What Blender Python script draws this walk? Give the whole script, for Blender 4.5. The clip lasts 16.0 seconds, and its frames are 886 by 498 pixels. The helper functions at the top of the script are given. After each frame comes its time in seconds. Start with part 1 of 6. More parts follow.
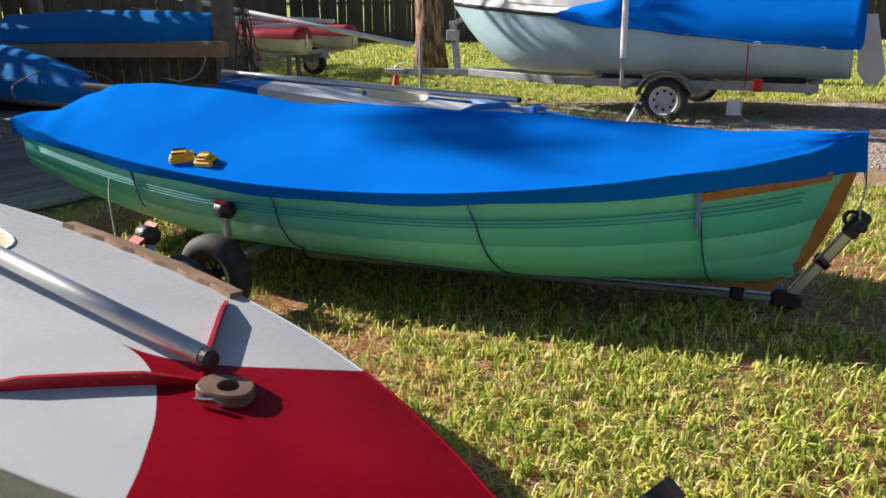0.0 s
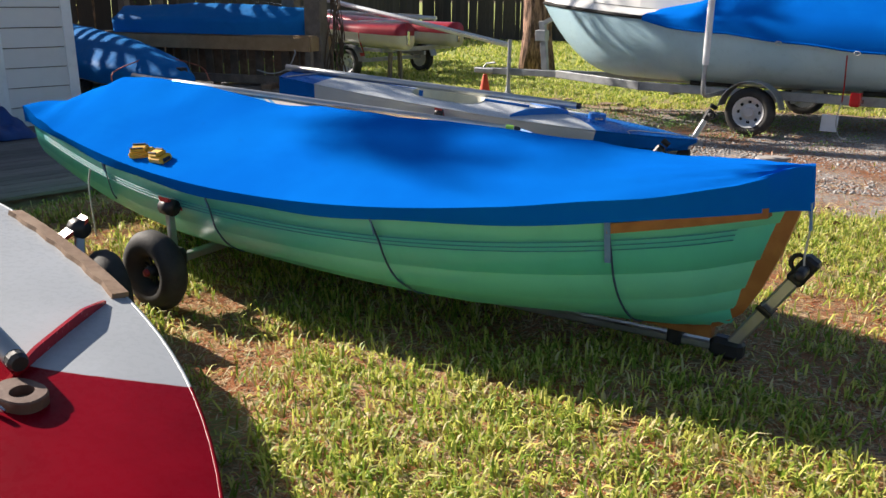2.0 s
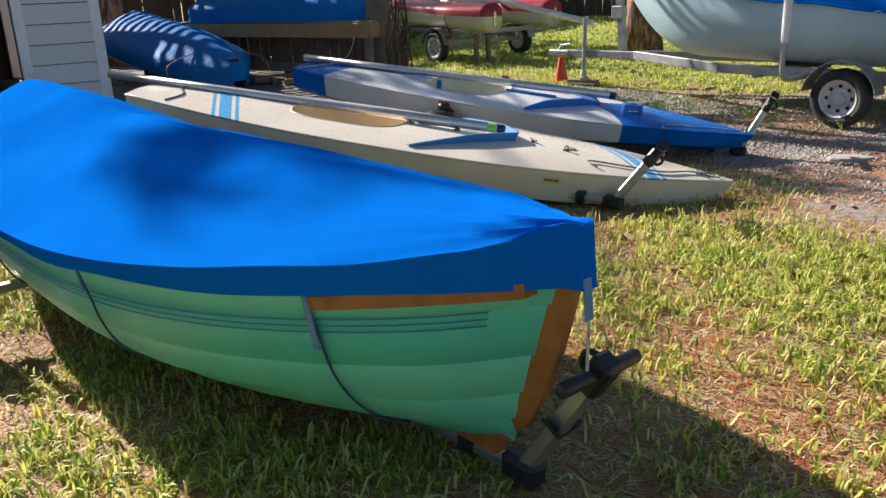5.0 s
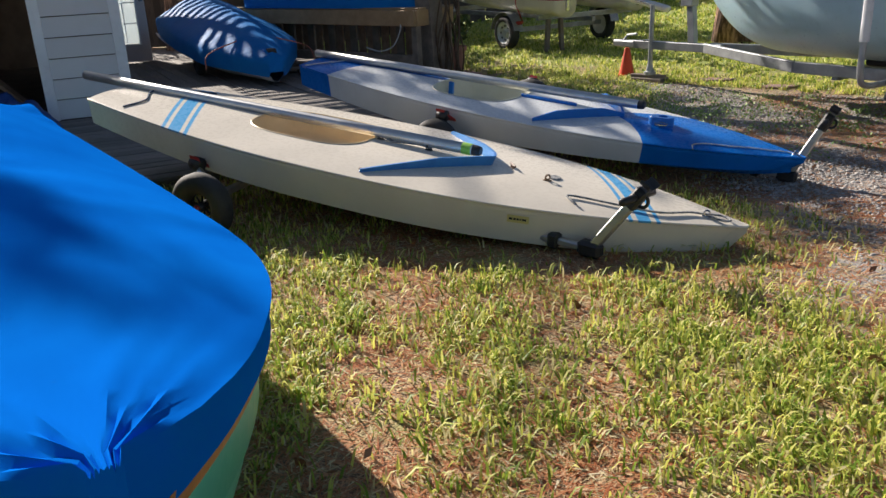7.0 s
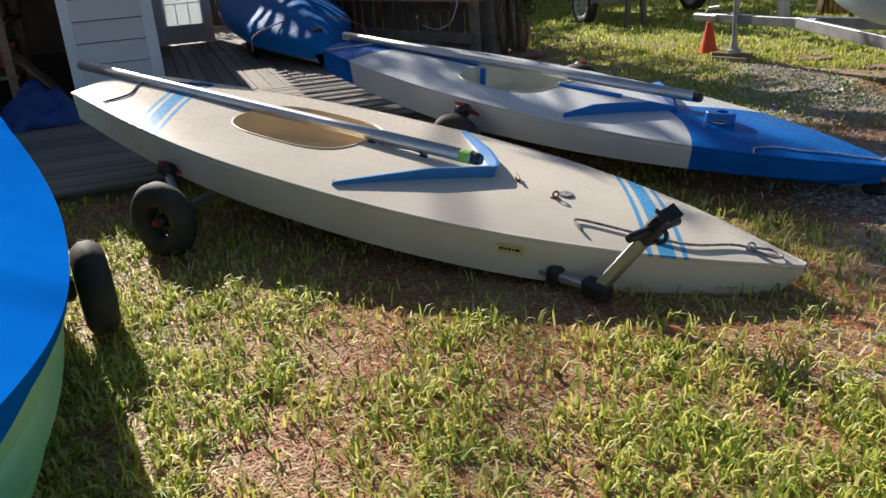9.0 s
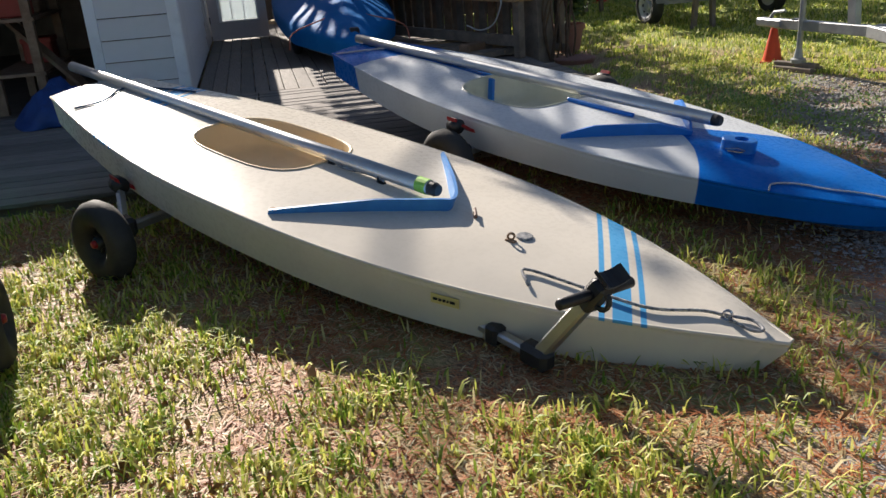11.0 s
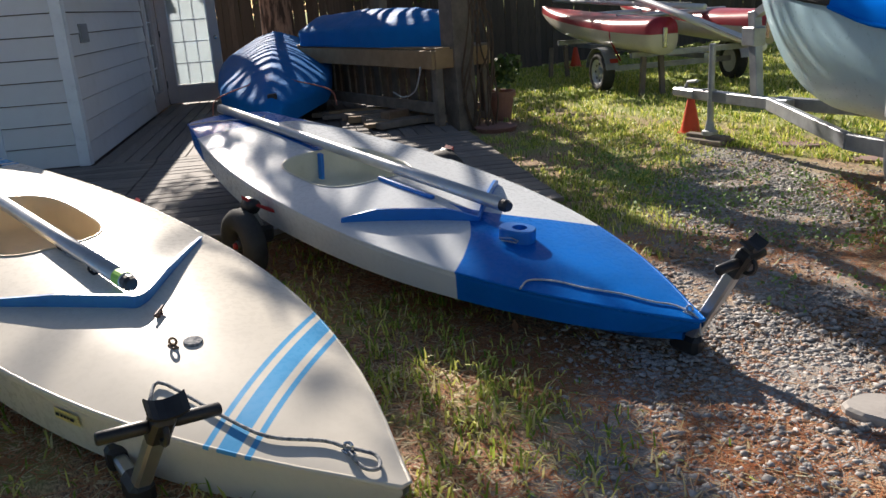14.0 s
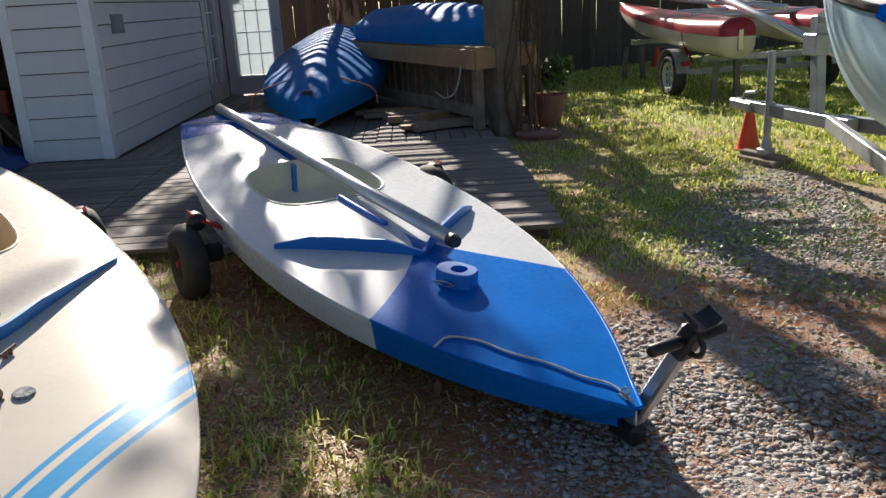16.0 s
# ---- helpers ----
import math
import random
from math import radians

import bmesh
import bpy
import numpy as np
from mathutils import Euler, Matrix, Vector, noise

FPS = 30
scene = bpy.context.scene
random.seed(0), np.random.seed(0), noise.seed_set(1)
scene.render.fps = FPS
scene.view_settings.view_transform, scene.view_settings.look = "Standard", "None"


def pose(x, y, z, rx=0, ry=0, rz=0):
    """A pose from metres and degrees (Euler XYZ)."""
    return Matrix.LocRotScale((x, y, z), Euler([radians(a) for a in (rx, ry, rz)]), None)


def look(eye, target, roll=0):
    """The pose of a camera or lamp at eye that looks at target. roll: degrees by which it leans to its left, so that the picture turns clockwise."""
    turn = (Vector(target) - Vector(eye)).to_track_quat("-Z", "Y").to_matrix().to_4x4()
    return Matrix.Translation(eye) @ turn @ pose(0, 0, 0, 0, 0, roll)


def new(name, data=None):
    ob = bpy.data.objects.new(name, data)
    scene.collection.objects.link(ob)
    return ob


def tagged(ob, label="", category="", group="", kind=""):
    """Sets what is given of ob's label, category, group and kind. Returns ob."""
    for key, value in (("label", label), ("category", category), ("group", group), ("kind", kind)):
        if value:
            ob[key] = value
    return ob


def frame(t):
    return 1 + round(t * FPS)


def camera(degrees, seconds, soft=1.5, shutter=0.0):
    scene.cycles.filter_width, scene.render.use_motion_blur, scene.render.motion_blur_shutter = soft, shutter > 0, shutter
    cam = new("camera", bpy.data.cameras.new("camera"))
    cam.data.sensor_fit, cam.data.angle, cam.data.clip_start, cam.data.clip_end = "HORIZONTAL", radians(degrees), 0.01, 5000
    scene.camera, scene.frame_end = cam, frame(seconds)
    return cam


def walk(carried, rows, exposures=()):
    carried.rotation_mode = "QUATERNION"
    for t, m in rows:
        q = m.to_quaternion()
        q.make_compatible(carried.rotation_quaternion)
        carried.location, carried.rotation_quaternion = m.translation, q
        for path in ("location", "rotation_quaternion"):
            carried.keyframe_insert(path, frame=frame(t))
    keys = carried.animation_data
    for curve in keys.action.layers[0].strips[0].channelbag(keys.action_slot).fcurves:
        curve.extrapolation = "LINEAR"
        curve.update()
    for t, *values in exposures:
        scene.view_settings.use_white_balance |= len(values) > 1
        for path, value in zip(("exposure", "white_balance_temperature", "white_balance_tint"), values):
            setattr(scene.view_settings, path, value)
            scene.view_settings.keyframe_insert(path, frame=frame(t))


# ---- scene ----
cam = camera(57.0, 16.0)
PATH = [
    (0, (1.097, 0.98, 1.365), (0.794, 2.871, 0.788), -0.6),
    (0.5, (1.325, 1.119, 1.364), (0.928, 2.994, 0.792), -0.3),
    (1, (1.498, 1.278, 1.385), (1.011, 3.131, 0.81), 0.0),
    (1.5, (1.747, 1.332, 1.379), (1.184, 3.161, 0.797), 0.3),
    (2, (1.987, 1.42, 1.39), (1.349, 3.223, 0.806), 0.4),
    (2.5, (2.119, 1.625, 1.383), (1.401, 3.399, 0.802), 0.2),
    (3, (2.274, 1.8, 1.379), (1.482, 3.541, 0.793), -0.2),
    (3.5, (2.508, 1.987, 1.387), (1.659, 3.699, 0.797), -0.7),
    (4, (2.62, 2.25, 1.373), (1.72, 3.932, 0.773), -1.1),
    (4.5, (2.713, 2.539, 1.381), (1.765, 4.19, 0.769), -1.6),
    (5, (2.9, 2.813, 1.373), (1.904, 4.43, 0.748), -2.1),
    (5.2, (2.956, 2.92, 1.383), (1.94, 4.523, 0.752), -2.2),
    (7.3, (3.198, 4.221, 1.457), (1.944, 5.625, 0.782), -2.8),
    (7.5, (3.161, 4.316, 1.459), (1.885, 5.699, 0.78), -2.9),
    (8, (3.105, 4.546, 1.439), (1.785, 5.88, 0.747), -3.0),
    (8.5, (3.103, 4.804, 1.444), (1.746, 6.093, 0.739), -3.7),
    (8.7, (3.086, 4.894, 1.435), (1.716, 6.166, 0.724), -4.0),
    (10.8, (3.066, 5.745, 1.395), (1.563, 6.848, 0.67), -4.0),
    (11, (3.095, 5.803, 1.41), (1.576, 6.887, 0.691), -4.1),
    (11.5, (3.264, 6.016, 1.404), (1.72, 7.083, 0.71), -4.1),
    (12, (3.355, 6.241, 1.382), (1.807, 7.321, 0.719), -4.1),
    (12.5, (3.425, 6.472, 1.391), (1.879, 7.572, 0.759), -4.0),
    (13, (3.58, 6.656, 1.403), (2.026, 7.76, 0.795), -4.0),
    (13.5, (3.552, 6.888, 1.377), (1.981, 7.975, 0.785), -4.0),
    (14, (3.566, 7.116, 1.369), (1.959, 8.152, 0.786), -4.0),
    (14.5, (3.646, 7.354, 1.396), (2.004, 8.334, 0.811), -4.0),
    (15, (3.612, 7.562, 1.367), (1.936, 8.482, 0.777), -3.8),
    (15.5, (3.493, 7.784, 1.362), (1.79, 8.651, 0.771), -3.4),
    (16, (3.452, 8.0, 1.369), (1.727, 8.822, 0.781), -3.1),
]
walk(cam, [(t, look(eye, target, roll)) for t, eye, target, roll in PATH],
     exposures=((0.0, 0.92, 6500, 14), (2.0, 1.0, 6500, 14), (5.0, 1.02, 6500, 14), (7.5, 0.70, 6500, 14), (8.5, 0.64, 6500, 14), (11.0, 0.78, 6500, 14), (12.5, 0.81, 6500, 14), (14.0, 0.82, 6500, 14), (16.0, 0.84, 6500, 14)))

# ---- light ----
SUN_AZ, SUN_EL = radians(167.0), radians(28.0)
to_sun = Vector((math.cos(SUN_AZ) * math.cos(SUN_EL), math.sin(SUN_AZ) * math.cos(SUN_EL), math.sin(SUN_EL)))
world = bpy.data.worlds.new("world")
scene.world = world
world.use_nodes = True
sky = world.node_tree.nodes.new("ShaderNodeTexSky")
sky.sky_type = "NISHITA"
sky.sun_disc = False
sky.sun_elevation, sky.sun_rotation = SUN_EL, math.pi / 2 - SUN_AZ
background_node = world.node_tree.nodes["Background"]
background_node.inputs["Strength"].default_value = 0.05
world.node_tree.links.new(sky.outputs[0], background_node.inputs[0])
sun_data = bpy.data.lights.new("sun", "SUN")
sun_data.energy, sun_data.angle, sun_data.color = 5.0, radians(0.45), (1.0, 0.92, 0.79)
sun = new("sun", sun_data)
sun.matrix_world = look((0, 0, 30), Vector((0, 0, 30)) - to_sun)


# ---- node and mesh helpers ----
class Graph:
    """Small helper to write node expressions for one material."""

    def __init__(self, name):
        self.m = bpy.data.materials.new(name)
        self.m.use_nodes = True
        self.t = self.m.node_tree
        self.b = self.t.nodes["Principled BSDF"]
        self.co = self.t.nodes.new("ShaderNodeTexCoord").outputs["Object"]
        self.x = self.y = self.z = None

    def put(self, socket, value):
        if isinstance(value, (int, float, tuple, list)):
            socket.default_value = value
        else:
            self.t.links.new(value, socket)

    def axes(self):
        n = self.t.nodes.new("ShaderNodeSeparateXYZ")
        self.put(n.inputs[0], self.co)
        self.x, self.y, self.z = n.outputs
        return n.outputs

    def math(self, op, a, b=0.0, c=0.0, clamp=False):
        n = self.t.nodes.new("ShaderNodeMath")
        n.operation, n.use_clamp = op, clamp
        for s, v in zip(n.inputs, (a, b, c)):
            self.put(s, v)
        return n.outputs[0]

    def noise(self, scale, detail=3.0, rough=0.55, stretch=None, offset=0.0):
        n = self.t.nodes.new("ShaderNodeTexNoise")
        n.inputs["Scale"].default_value = scale
        n.inputs["Detail"].default_value = detail
        n.inputs["Roughness"].default_value = rough
        co = self.co
        if stretch or offset:
            p = self.t.nodes.new("ShaderNodeMapping")
            p.inputs["Scale"].default_value = stretch or (1, 1, 1)
            p.inputs["Location"].default_value = (offset, offset * 0.7, offset * 1.3)
            self.put(p.inputs[0], self.co)
            co = p.outputs[0]
        self.put(n.inputs["Vector"], co)
        return n.outputs["Fac"]

    def cells(self, scale, feature="F1"):
        n = self.t.nodes.new("ShaderNodeTexVoronoi")
        n.feature = feature
        n.inputs["Scale"].default_value = scale
        self.put(n.inputs["Vector"], self.co)
        return n.outputs

    def ramp(self, fac, lo, hi):
        n = self.t.nodes.new("ShaderNodeMapRange")
        n.interpolation_type = "SMOOTHSTEP"
        self.put(n.inputs[0], fac)
        n.inputs[1].default_value, n.inputs[2].default_value = lo, hi
        return n.outputs[0]

    def mix(self, fac, a, b, blend="MIX"):
        n = self.t.nodes.new("ShaderNodeMix")
        n.data_type, n.blend_type = "RGBA", blend
        self.put(n.inputs[0], fac)
        for s, v in ((n.inputs[6], a), (n.inputs[7], b)):
            self.put(s, (*v, 1.0) if isinstance(v, tuple) and len(v) == 3 else v)
        return n.outputs[2]

    def shade(self, color, rough=0.6, metal=0.0, bump=None, strength=0.2, distance=0.01, **more):
        self.put(self.b.inputs["Base Color"], (*color, 1.0) if isinstance(color, tuple) else color)
        self.put(self.b.inputs["Roughness"], rough)
        self.put(self.b.inputs["Metallic"], metal)
        for k, v in more.items():
            self.put(self.b.inputs[k.replace("_", " ")], v)
        if bump is not None:
            n = self.t.nodes.new("ShaderNodeBump")
            n.inputs["Strength"].default_value, n.inputs["Distance"].default_value = strength, distance
            self.put(n.inputs["Height"], bump)
            self.t.links.new(n.outputs[0], self.b.inputs["Normal"])
        return self.m

    def piece_random(self):
        return self.t.nodes.new("ShaderNodeObjectInfo").outputs["Random"]

    def island_random(self):
        return self.t.nodes.new("ShaderNodeNewGeometry").outputs["Random Per Island"]


def plain(name, a, b, rough=0.6, metal=0.0, big=3.0, fine=60.0, strength=0.15, distance=0.004, dirt=0.25, **more):
    """Two-scale surface: colour drifts from a to b, fine grain in relief, faint dirt."""
    g = Graph(name)
    big_n = g.ramp(g.noise(big, 4), 0.3, 0.7)
    fine_n = g.noise(fine, 3, offset=3.1)
    col = g.mix(big_n, a, b)
    col = g.mix(g.math("MULTIPLY", g.ramp(g.noise(big * 3.7, 6, 0.7, offset=7.0), 0.5, 0.75), dirt), col, tuple(0.45 * c for c in a))
    r = g.math("ADD", rough - 0.08, g.math("MULTIPLY", fine_n, 0.16))
    return g.shade(col, r, metal, fine_n, strength, distance, **more)


def mesh_of(bm, name, smooth=False):
    me = bpy.data.meshes.new(name)
    bm.to_mesh(me)
    bm.free()
    if smooth:
        me.shade_smooth()
    return me


def thing(name, m, label, category, group="", kind=""):
    ob = new(name)
    ob.empty_display_size = 0.2
    ob.matrix_basis = m
    return tagged(ob, label, category, group, kind)


def part(name, bm, material, parent, label="", smooth=False, m=None):
    me = mesh_of(bm, name, smooth) if isinstance(bm, bmesh.types.BMesh) else bm
    if not me.materials:
        me.materials.append(material)
    ob = new(name, me)
    ob.parent = parent
    if m is not None:
        ob.matrix_basis = m
    return tagged(ob, label)


def solo(name, bm, material, label, category, group="", kind="", smooth=False, m=None):
    me = mesh_of(bm, name, smooth) if isinstance(bm, bmesh.types.BMesh) else bm
    if not me.materials:
        me.materials.append(material)
    ob = new(name, me)
    if m is not None:
        ob.matrix_basis = m
    return tagged(ob, label, category, group, kind)


def box(bm, x0, y0, z0, x1, y1, z1, bevel=0.0, m=None):
    vs = bmesh.ops.create_cube(bm, size=1.0)["verts"]
    for v in vs:
        v.co = Vector((x0 + (v.co.x + 0.5) * (x1 - x0), y0 + (v.co.y + 0.5) * (y1 - y0), z0 + (v.co.z + 0.5) * (z1 - z0)))
    if bevel:
        es = list({e for v in vs for e in v.link_edges})
        r = bmesh.ops.bevel(bm, geom=es, offset=bevel, segments=1, affect="EDGES")
        vs = list({v for f in r["faces"] for v in f.verts} | {v for v in vs if v.is_valid})
    if m is not None:
        bmesh.ops.transform(bm, matrix=m, verts=[v for v in vs if v.is_valid])
    return bm


def beam(bm, a, b, w, h, up=(0, 0, 1), bevel=0.0):
    """A rectangular bar from a to b, w wide and h deep."""
    a, b = Vector(a), Vector(b)
    x = (b - a).normalized()
    y = Vector(up).cross(x)
    y = y.normalized() if y.length > 1e-4 else Vector((0, 1, 0))
    z = x.cross(y)
    m = Matrix(((x.x, y.x, z.x, a.x), (x.y, y.y, z.y, a.y), (x.z, y.z, z.z, a.z), (0, 0, 0, 1)))
    return box(bm, 0, -w / 2, -h / 2, (b - a).length, w / 2, h / 2, bevel, m)


def tube(bm, pts, r, sides=10, closed=False, cap=True):
    """A round tube along points; r is one radius or one for each point."""
    pts = [Vector(p) for p in pts]
    n = len(pts)
    rs = r if isinstance(r, (list, tuple)) else [r] * n
    rings, ref = [], None
    for i, p in enumerate(pts):
        d = (pts[(i + 1) % n] - pts[i - 1]) if closed else (pts[min(i + 1, n - 1)] - pts[max(i - 1, 0)])
        d = d.normalized()
        if ref is None:
            ref = d.orthogonal().normalized()
        ref = (ref - d * ref.dot(d))
        ref = ref.normalized() if ref.length > 1e-6 else d.orthogonal().normalized()
        o = d.cross(ref)
        rings.append([bm.verts.new(p + rs[i] * (math.cos(k * math.tau / sides) * ref + math.sin(k * math.tau / sides) * o)) for k in range(sides)])
    for i in range(n if closed else n - 1):
        a, b = rings[i], rings[(i + 1) % n]
        for k in range(sides):
            bm.faces.new((a[k], a[(k + 1) % sides], b[(k + 1) % sides], b[k]))
    if cap and not closed:
        bm.faces.new(rings[0][::-1])
        bm.faces.new(rings[-1])
    return bm


def loft(bm, rows, close=False, cap0=False, cap1=False):
    vs = [[bm.verts.new(p) for p in r] for r in rows]
    for a, b in zip(vs, vs[1:]):
        k = len(a)
        for i in range(k if close else k - 1):
            q = (a[i], a[(i + 1) % k], b[(i + 1) % k], b[i])
            if len({tuple(round(c, 6) for c in v.co) for v in q}) > 2:
                bm.faces.new(q)
    if cap0:
        bm.faces.new(vs[0][::-1])
    if cap1:
        bm.faces.new(vs[-1])
    return vs


def tidy(bm, dist=0.0005):
    bmesh.ops.remove_doubles(bm, verts=bm.verts, dist=dist)
    bmesh.ops.recalc_face_normals(bm, faces=bm.faces)
    return bm


def lathe(bm, prof, sides=24, axis="z"):
    """Turn a profile of (radius, height)."""
    rows = []
    for k in range(sides):
        c, s = math.cos(k * math.tau / sides), math.sin(k * math.tau / sides)
        rows.append([(r * c, r * s, h) if axis == "z" else (r * c, h, r * s) for r, h in prof])
    rows.append(rows[0])
    loft(bm, rows)
    return tidy(bm)


def arrays(name, verts, faces_n, corners, material, smooth=False):
    """A mesh of many alike small pieces from number arrays (corners: faces as one flat array, faces_n corners each)."""
    me = bpy.data.meshes.new(name)
    verts = np.asarray(verts, dtype=np.float32).reshape(-1, 3)
    corners = np.asarray(corners, dtype=np.int32).ravel()
    k = len(corners) // faces_n
    me.vertices.add(len(verts))
    me.vertices.foreach_set("co", verts.ravel())
    me.loops.add(len(corners))
    me.loops.foreach_set("vertex_index", corners)
    me.polygons.add(k)
    me.polygons.foreach_set("loop_start", np.arange(0, k * faces_n, faces_n, dtype=np.int32))
    me.update(calc_edges=True)
    me.validate()
    if smooth:
        me.shade_smooth()
    me.materials.append(material)
    return me


def ground_z(x, y):
    """Gentle rise and fall of the yard."""
    def hill(cx, cy, s, h):
        return h * np.exp(-((x - cx) ** 2 + (y - cy) ** 2) / (2 * s * s))
    return hill(-0.3, 4.7, 0.9, -0.07) + hill(2.1, 4.2, 0.7, 0.05) + hill(1.7, 9.1, 0.9, -0.05) + hill(0.4, 11.8, 1.0, -0.04) + hill(0.5, 2.0, 1.2, -0.04)


def place(stern, bow):
    """Pose of a boat: x from the stern to the bow, y to port, z up."""
    s, b = Vector(stern), Vector(bow)
    x = (b - s).normalized()
    y = Vector((0, 0, 1)).cross(x).normalized()
    z = x.cross(y)
    return Matrix(((x.x, y.x, z.x, s.x), (x.y, y.y, z.y, s.y), (x.z, y.z, z.z, s.z), (0, 0, 0, 1)))


# ---- materials ----
black_plastic = plain("black_plastic", (0.012, 0.012, 0.014), (0.03, 0.03, 0.032), 0.45, 0.0, 8, 120)
rubber = plain("tyre_rubber", (0.018, 0.018, 0.019), (0.05, 0.048, 0.044), 0.75, 0.0, 6, 90, 0.3)
aluminium = plain("aluminium", (0.55, 0.56, 0.57), (0.42, 0.43, 0.44), 0.38, 0.85, 5, 140, 0.08)
galvanised = plain("galvanised_steel", (0.42, 0.44, 0.46), (0.3, 0.31, 0.33), 0.5, 0.75, 7, 60, 0.12)
red_cap = plain("red_plastic", (0.45, 0.02, 0.02), (0.3, 0.015, 0.02), 0.4, 0.0, 9, 90)
white_gel = plain("white_gelcoat", (0.78, 0.78, 0.76), (0.7, 0.7, 0.68), 0.22, 0.0, 2.5, 30, 0.03, 0.003, 0.1)
cream_gel = plain("cream_gelcoat", (0.74, 0.69, 0.58), (0.66, 0.61, 0.5), 0.3, 0.0, 2.5, 40, 0.04, 0.003, 0.12)
tub_cream = plain("cream_tub", (0.78, 0.62, 0.38), (0.7, 0.54, 0.32), 0.35, 0.0, 3, 40, 0.05, 0.003, 0.2)
tub_white = plain("aged_white_tub", (0.66, 0.66, 0.56), (0.56, 0.56, 0.44), 0.4, 0.0, 3, 40, 0.05, 0.003, 0.25)
blue_paint = plain("blue_paint", (0.006, 0.15, 0.55), (0.008, 0.18, 0.6), 0.42, 0.0, 4, 50, 0.06)
red_paint = plain("red_paint", (0.42, 0.008, 0.016), (0.34, 0.006, 0.012), 0.25, 0.0, 4, 50, 0.06, 0.003, 0.15)
old_wood = plain("weathered_wood", (0.2, 0.12, 0.07), (0.3, 0.2, 0.13), 0.7, 0.0, 9, 50, 0.4, 0.006, 0.5)
rope_white = plain("white_rope", (0.6, 0.6, 0.58), (0.4, 0.4, 0.4), 0.9, 0.0, 30, 200, 0.5, 0.003)
rope_grey = plain("grey_flecked_rope", (0.42, 0.42, 0.42), (0.1, 0.11, 0.13), 0.9, 0.0, 60, 200, 0.5, 0.003)
cord_dark = plain("dark_blue_cord", (0.02, 0.05, 0.1), (0.03, 0.07, 0.14), 0.9, 0.0, 30, 200, 0.3, 0.002)
chrome = plain("stainless_steel", (0.6, 0.6, 0.6), (0.5, 0.5, 0.5), 0.22, 1.0, 8, 90, 0.05)
dark_hole = plain("black_shadow_gap", (0.01, 0.01, 0.01), (0.02, 0.02, 0.02), 0.9)

# ---- ground ----
g = Graph("yard_ground")
g.axes()
gravel_edge = g.math("ADD", g.math("MULTIPLY", g.noise(0.9, 3, offset=5.0), 1.6), g.math("MULTIPLY", g.noise(5.0, 3), 0.5))
in_gravel = g.math("ADD", g.math("MULTIPLY", g.math("SUBTRACT", g.y, 8.6), 0.55), g.math("MULTIPLY", g.math("SUBTRACT", g.x, 1.2), 0.75))
far_cut = g.ramp(g.y, 13.4, 12.2)
past = g.math("SUBTRACT", g.math("ADD", in_gravel, gravel_edge), 1.35)
gravel_mask = g.math("MULTIPLY", g.ramp(past, -0.25, 0.35), far_cut)
soil = g.mix(g.noise(14, 5), (0.07, 0.042, 0.027), (0.24, 0.145, 0.088))
straw = g.mix(g.ramp(g.noise(38, 4, 0.7, stretch=(1, 3, 1)), 0.4, 0.62), soil, (0.56, 0.38, 0.22))
green = g.mix(g.noise(22, 4), (0.20, 0.22, 0.06), (0.42, 0.40, 0.15))
turf = g.mix(g.ramp(g.noise(1.6, 4, 0.6), 0.48, 0.66), straw, green)
far_turf = g.mix(g.noise(3.0, 5), (0.22, 0.28, 0.05), (0.38, 0.42, 0.10))
turf = g.mix(g.ramp(g.y, 13.0, 15.0), turf, far_turf)
pebble = g.cells(110.0)
grit = g.mix(g.math("MULTIPLY", pebble["Distance"], 1.4), (0.44, 0.42, 0.40), (0.26, 0.24, 0.22))
grit = g.mix(g.ramp(g.noise(2.2, 4), 0.44, 0.62), grit, straw)
ground_mat = g.shade(g.mix(gravel_mask, turf, grit), 0.92, 0.0, g.math("ADD", g.noise(45, 4), g.math("MULTIPLY", pebble["Distance"], -0.6)), 0.45, 0.02)


def build_ground():
    xs = np.concatenate([[-400, -150, -60, -30, -18], np.arange(-12, 12.01, 0.25), [18, 30, 60, 150, 400]])
    ys = np.concatenate([[-400, -150, -60, -25, -10], np.arange(-4, 20.01, 0.25), [26, 36, 60, 150, 400]])
    xx, yy = np.meshgrid(xs, ys)
    zz = ground_z(xx, yy) + 0.008 * np.sin(xx * 5.1 + yy * 1.7) * np.sin(yy * 4.3 - xx)
    nx = len(xs)
    idx = np.arange(len(ys) * nx).reshape(len(ys), nx)
    quads = np.stack([idx[:-1, :-1], idx[:-1, 1:], idx[1:, 1:], idx[1:, :-1]], axis=-1)
    me = arrays("ground", np.stack([xx, yy, zz], axis=-1), 4, quads, ground_mat, True)
    tagged(new("ground", me), "worn lawn with pine straw and a gravel patch", "ground", kind="structure")


build_ground()


# ---- the three flat daysailers ----
def half_beam(u):
    if u <= 0.45:
        return 0.31 + 0.30 * math.sin(math.pi / 2 * u / 0.45)
    return max(0.012, 0.61 * (1 - ((u - 0.45) / 0.55) ** 2.6))


def crown(u, f):
    return 0.05 * (1 - f * f) * min(1.0, half_beam(u) / 0.5)


def hull_depth(u):
    return 0.25 + 0.06 * math.sin(math.pi * u)


def deck_height(L, x, y):
    u = min(max(x / L, 0), 1)
    f = min(1.0, abs(y) / half_beam(u))
    return crown(u, f)


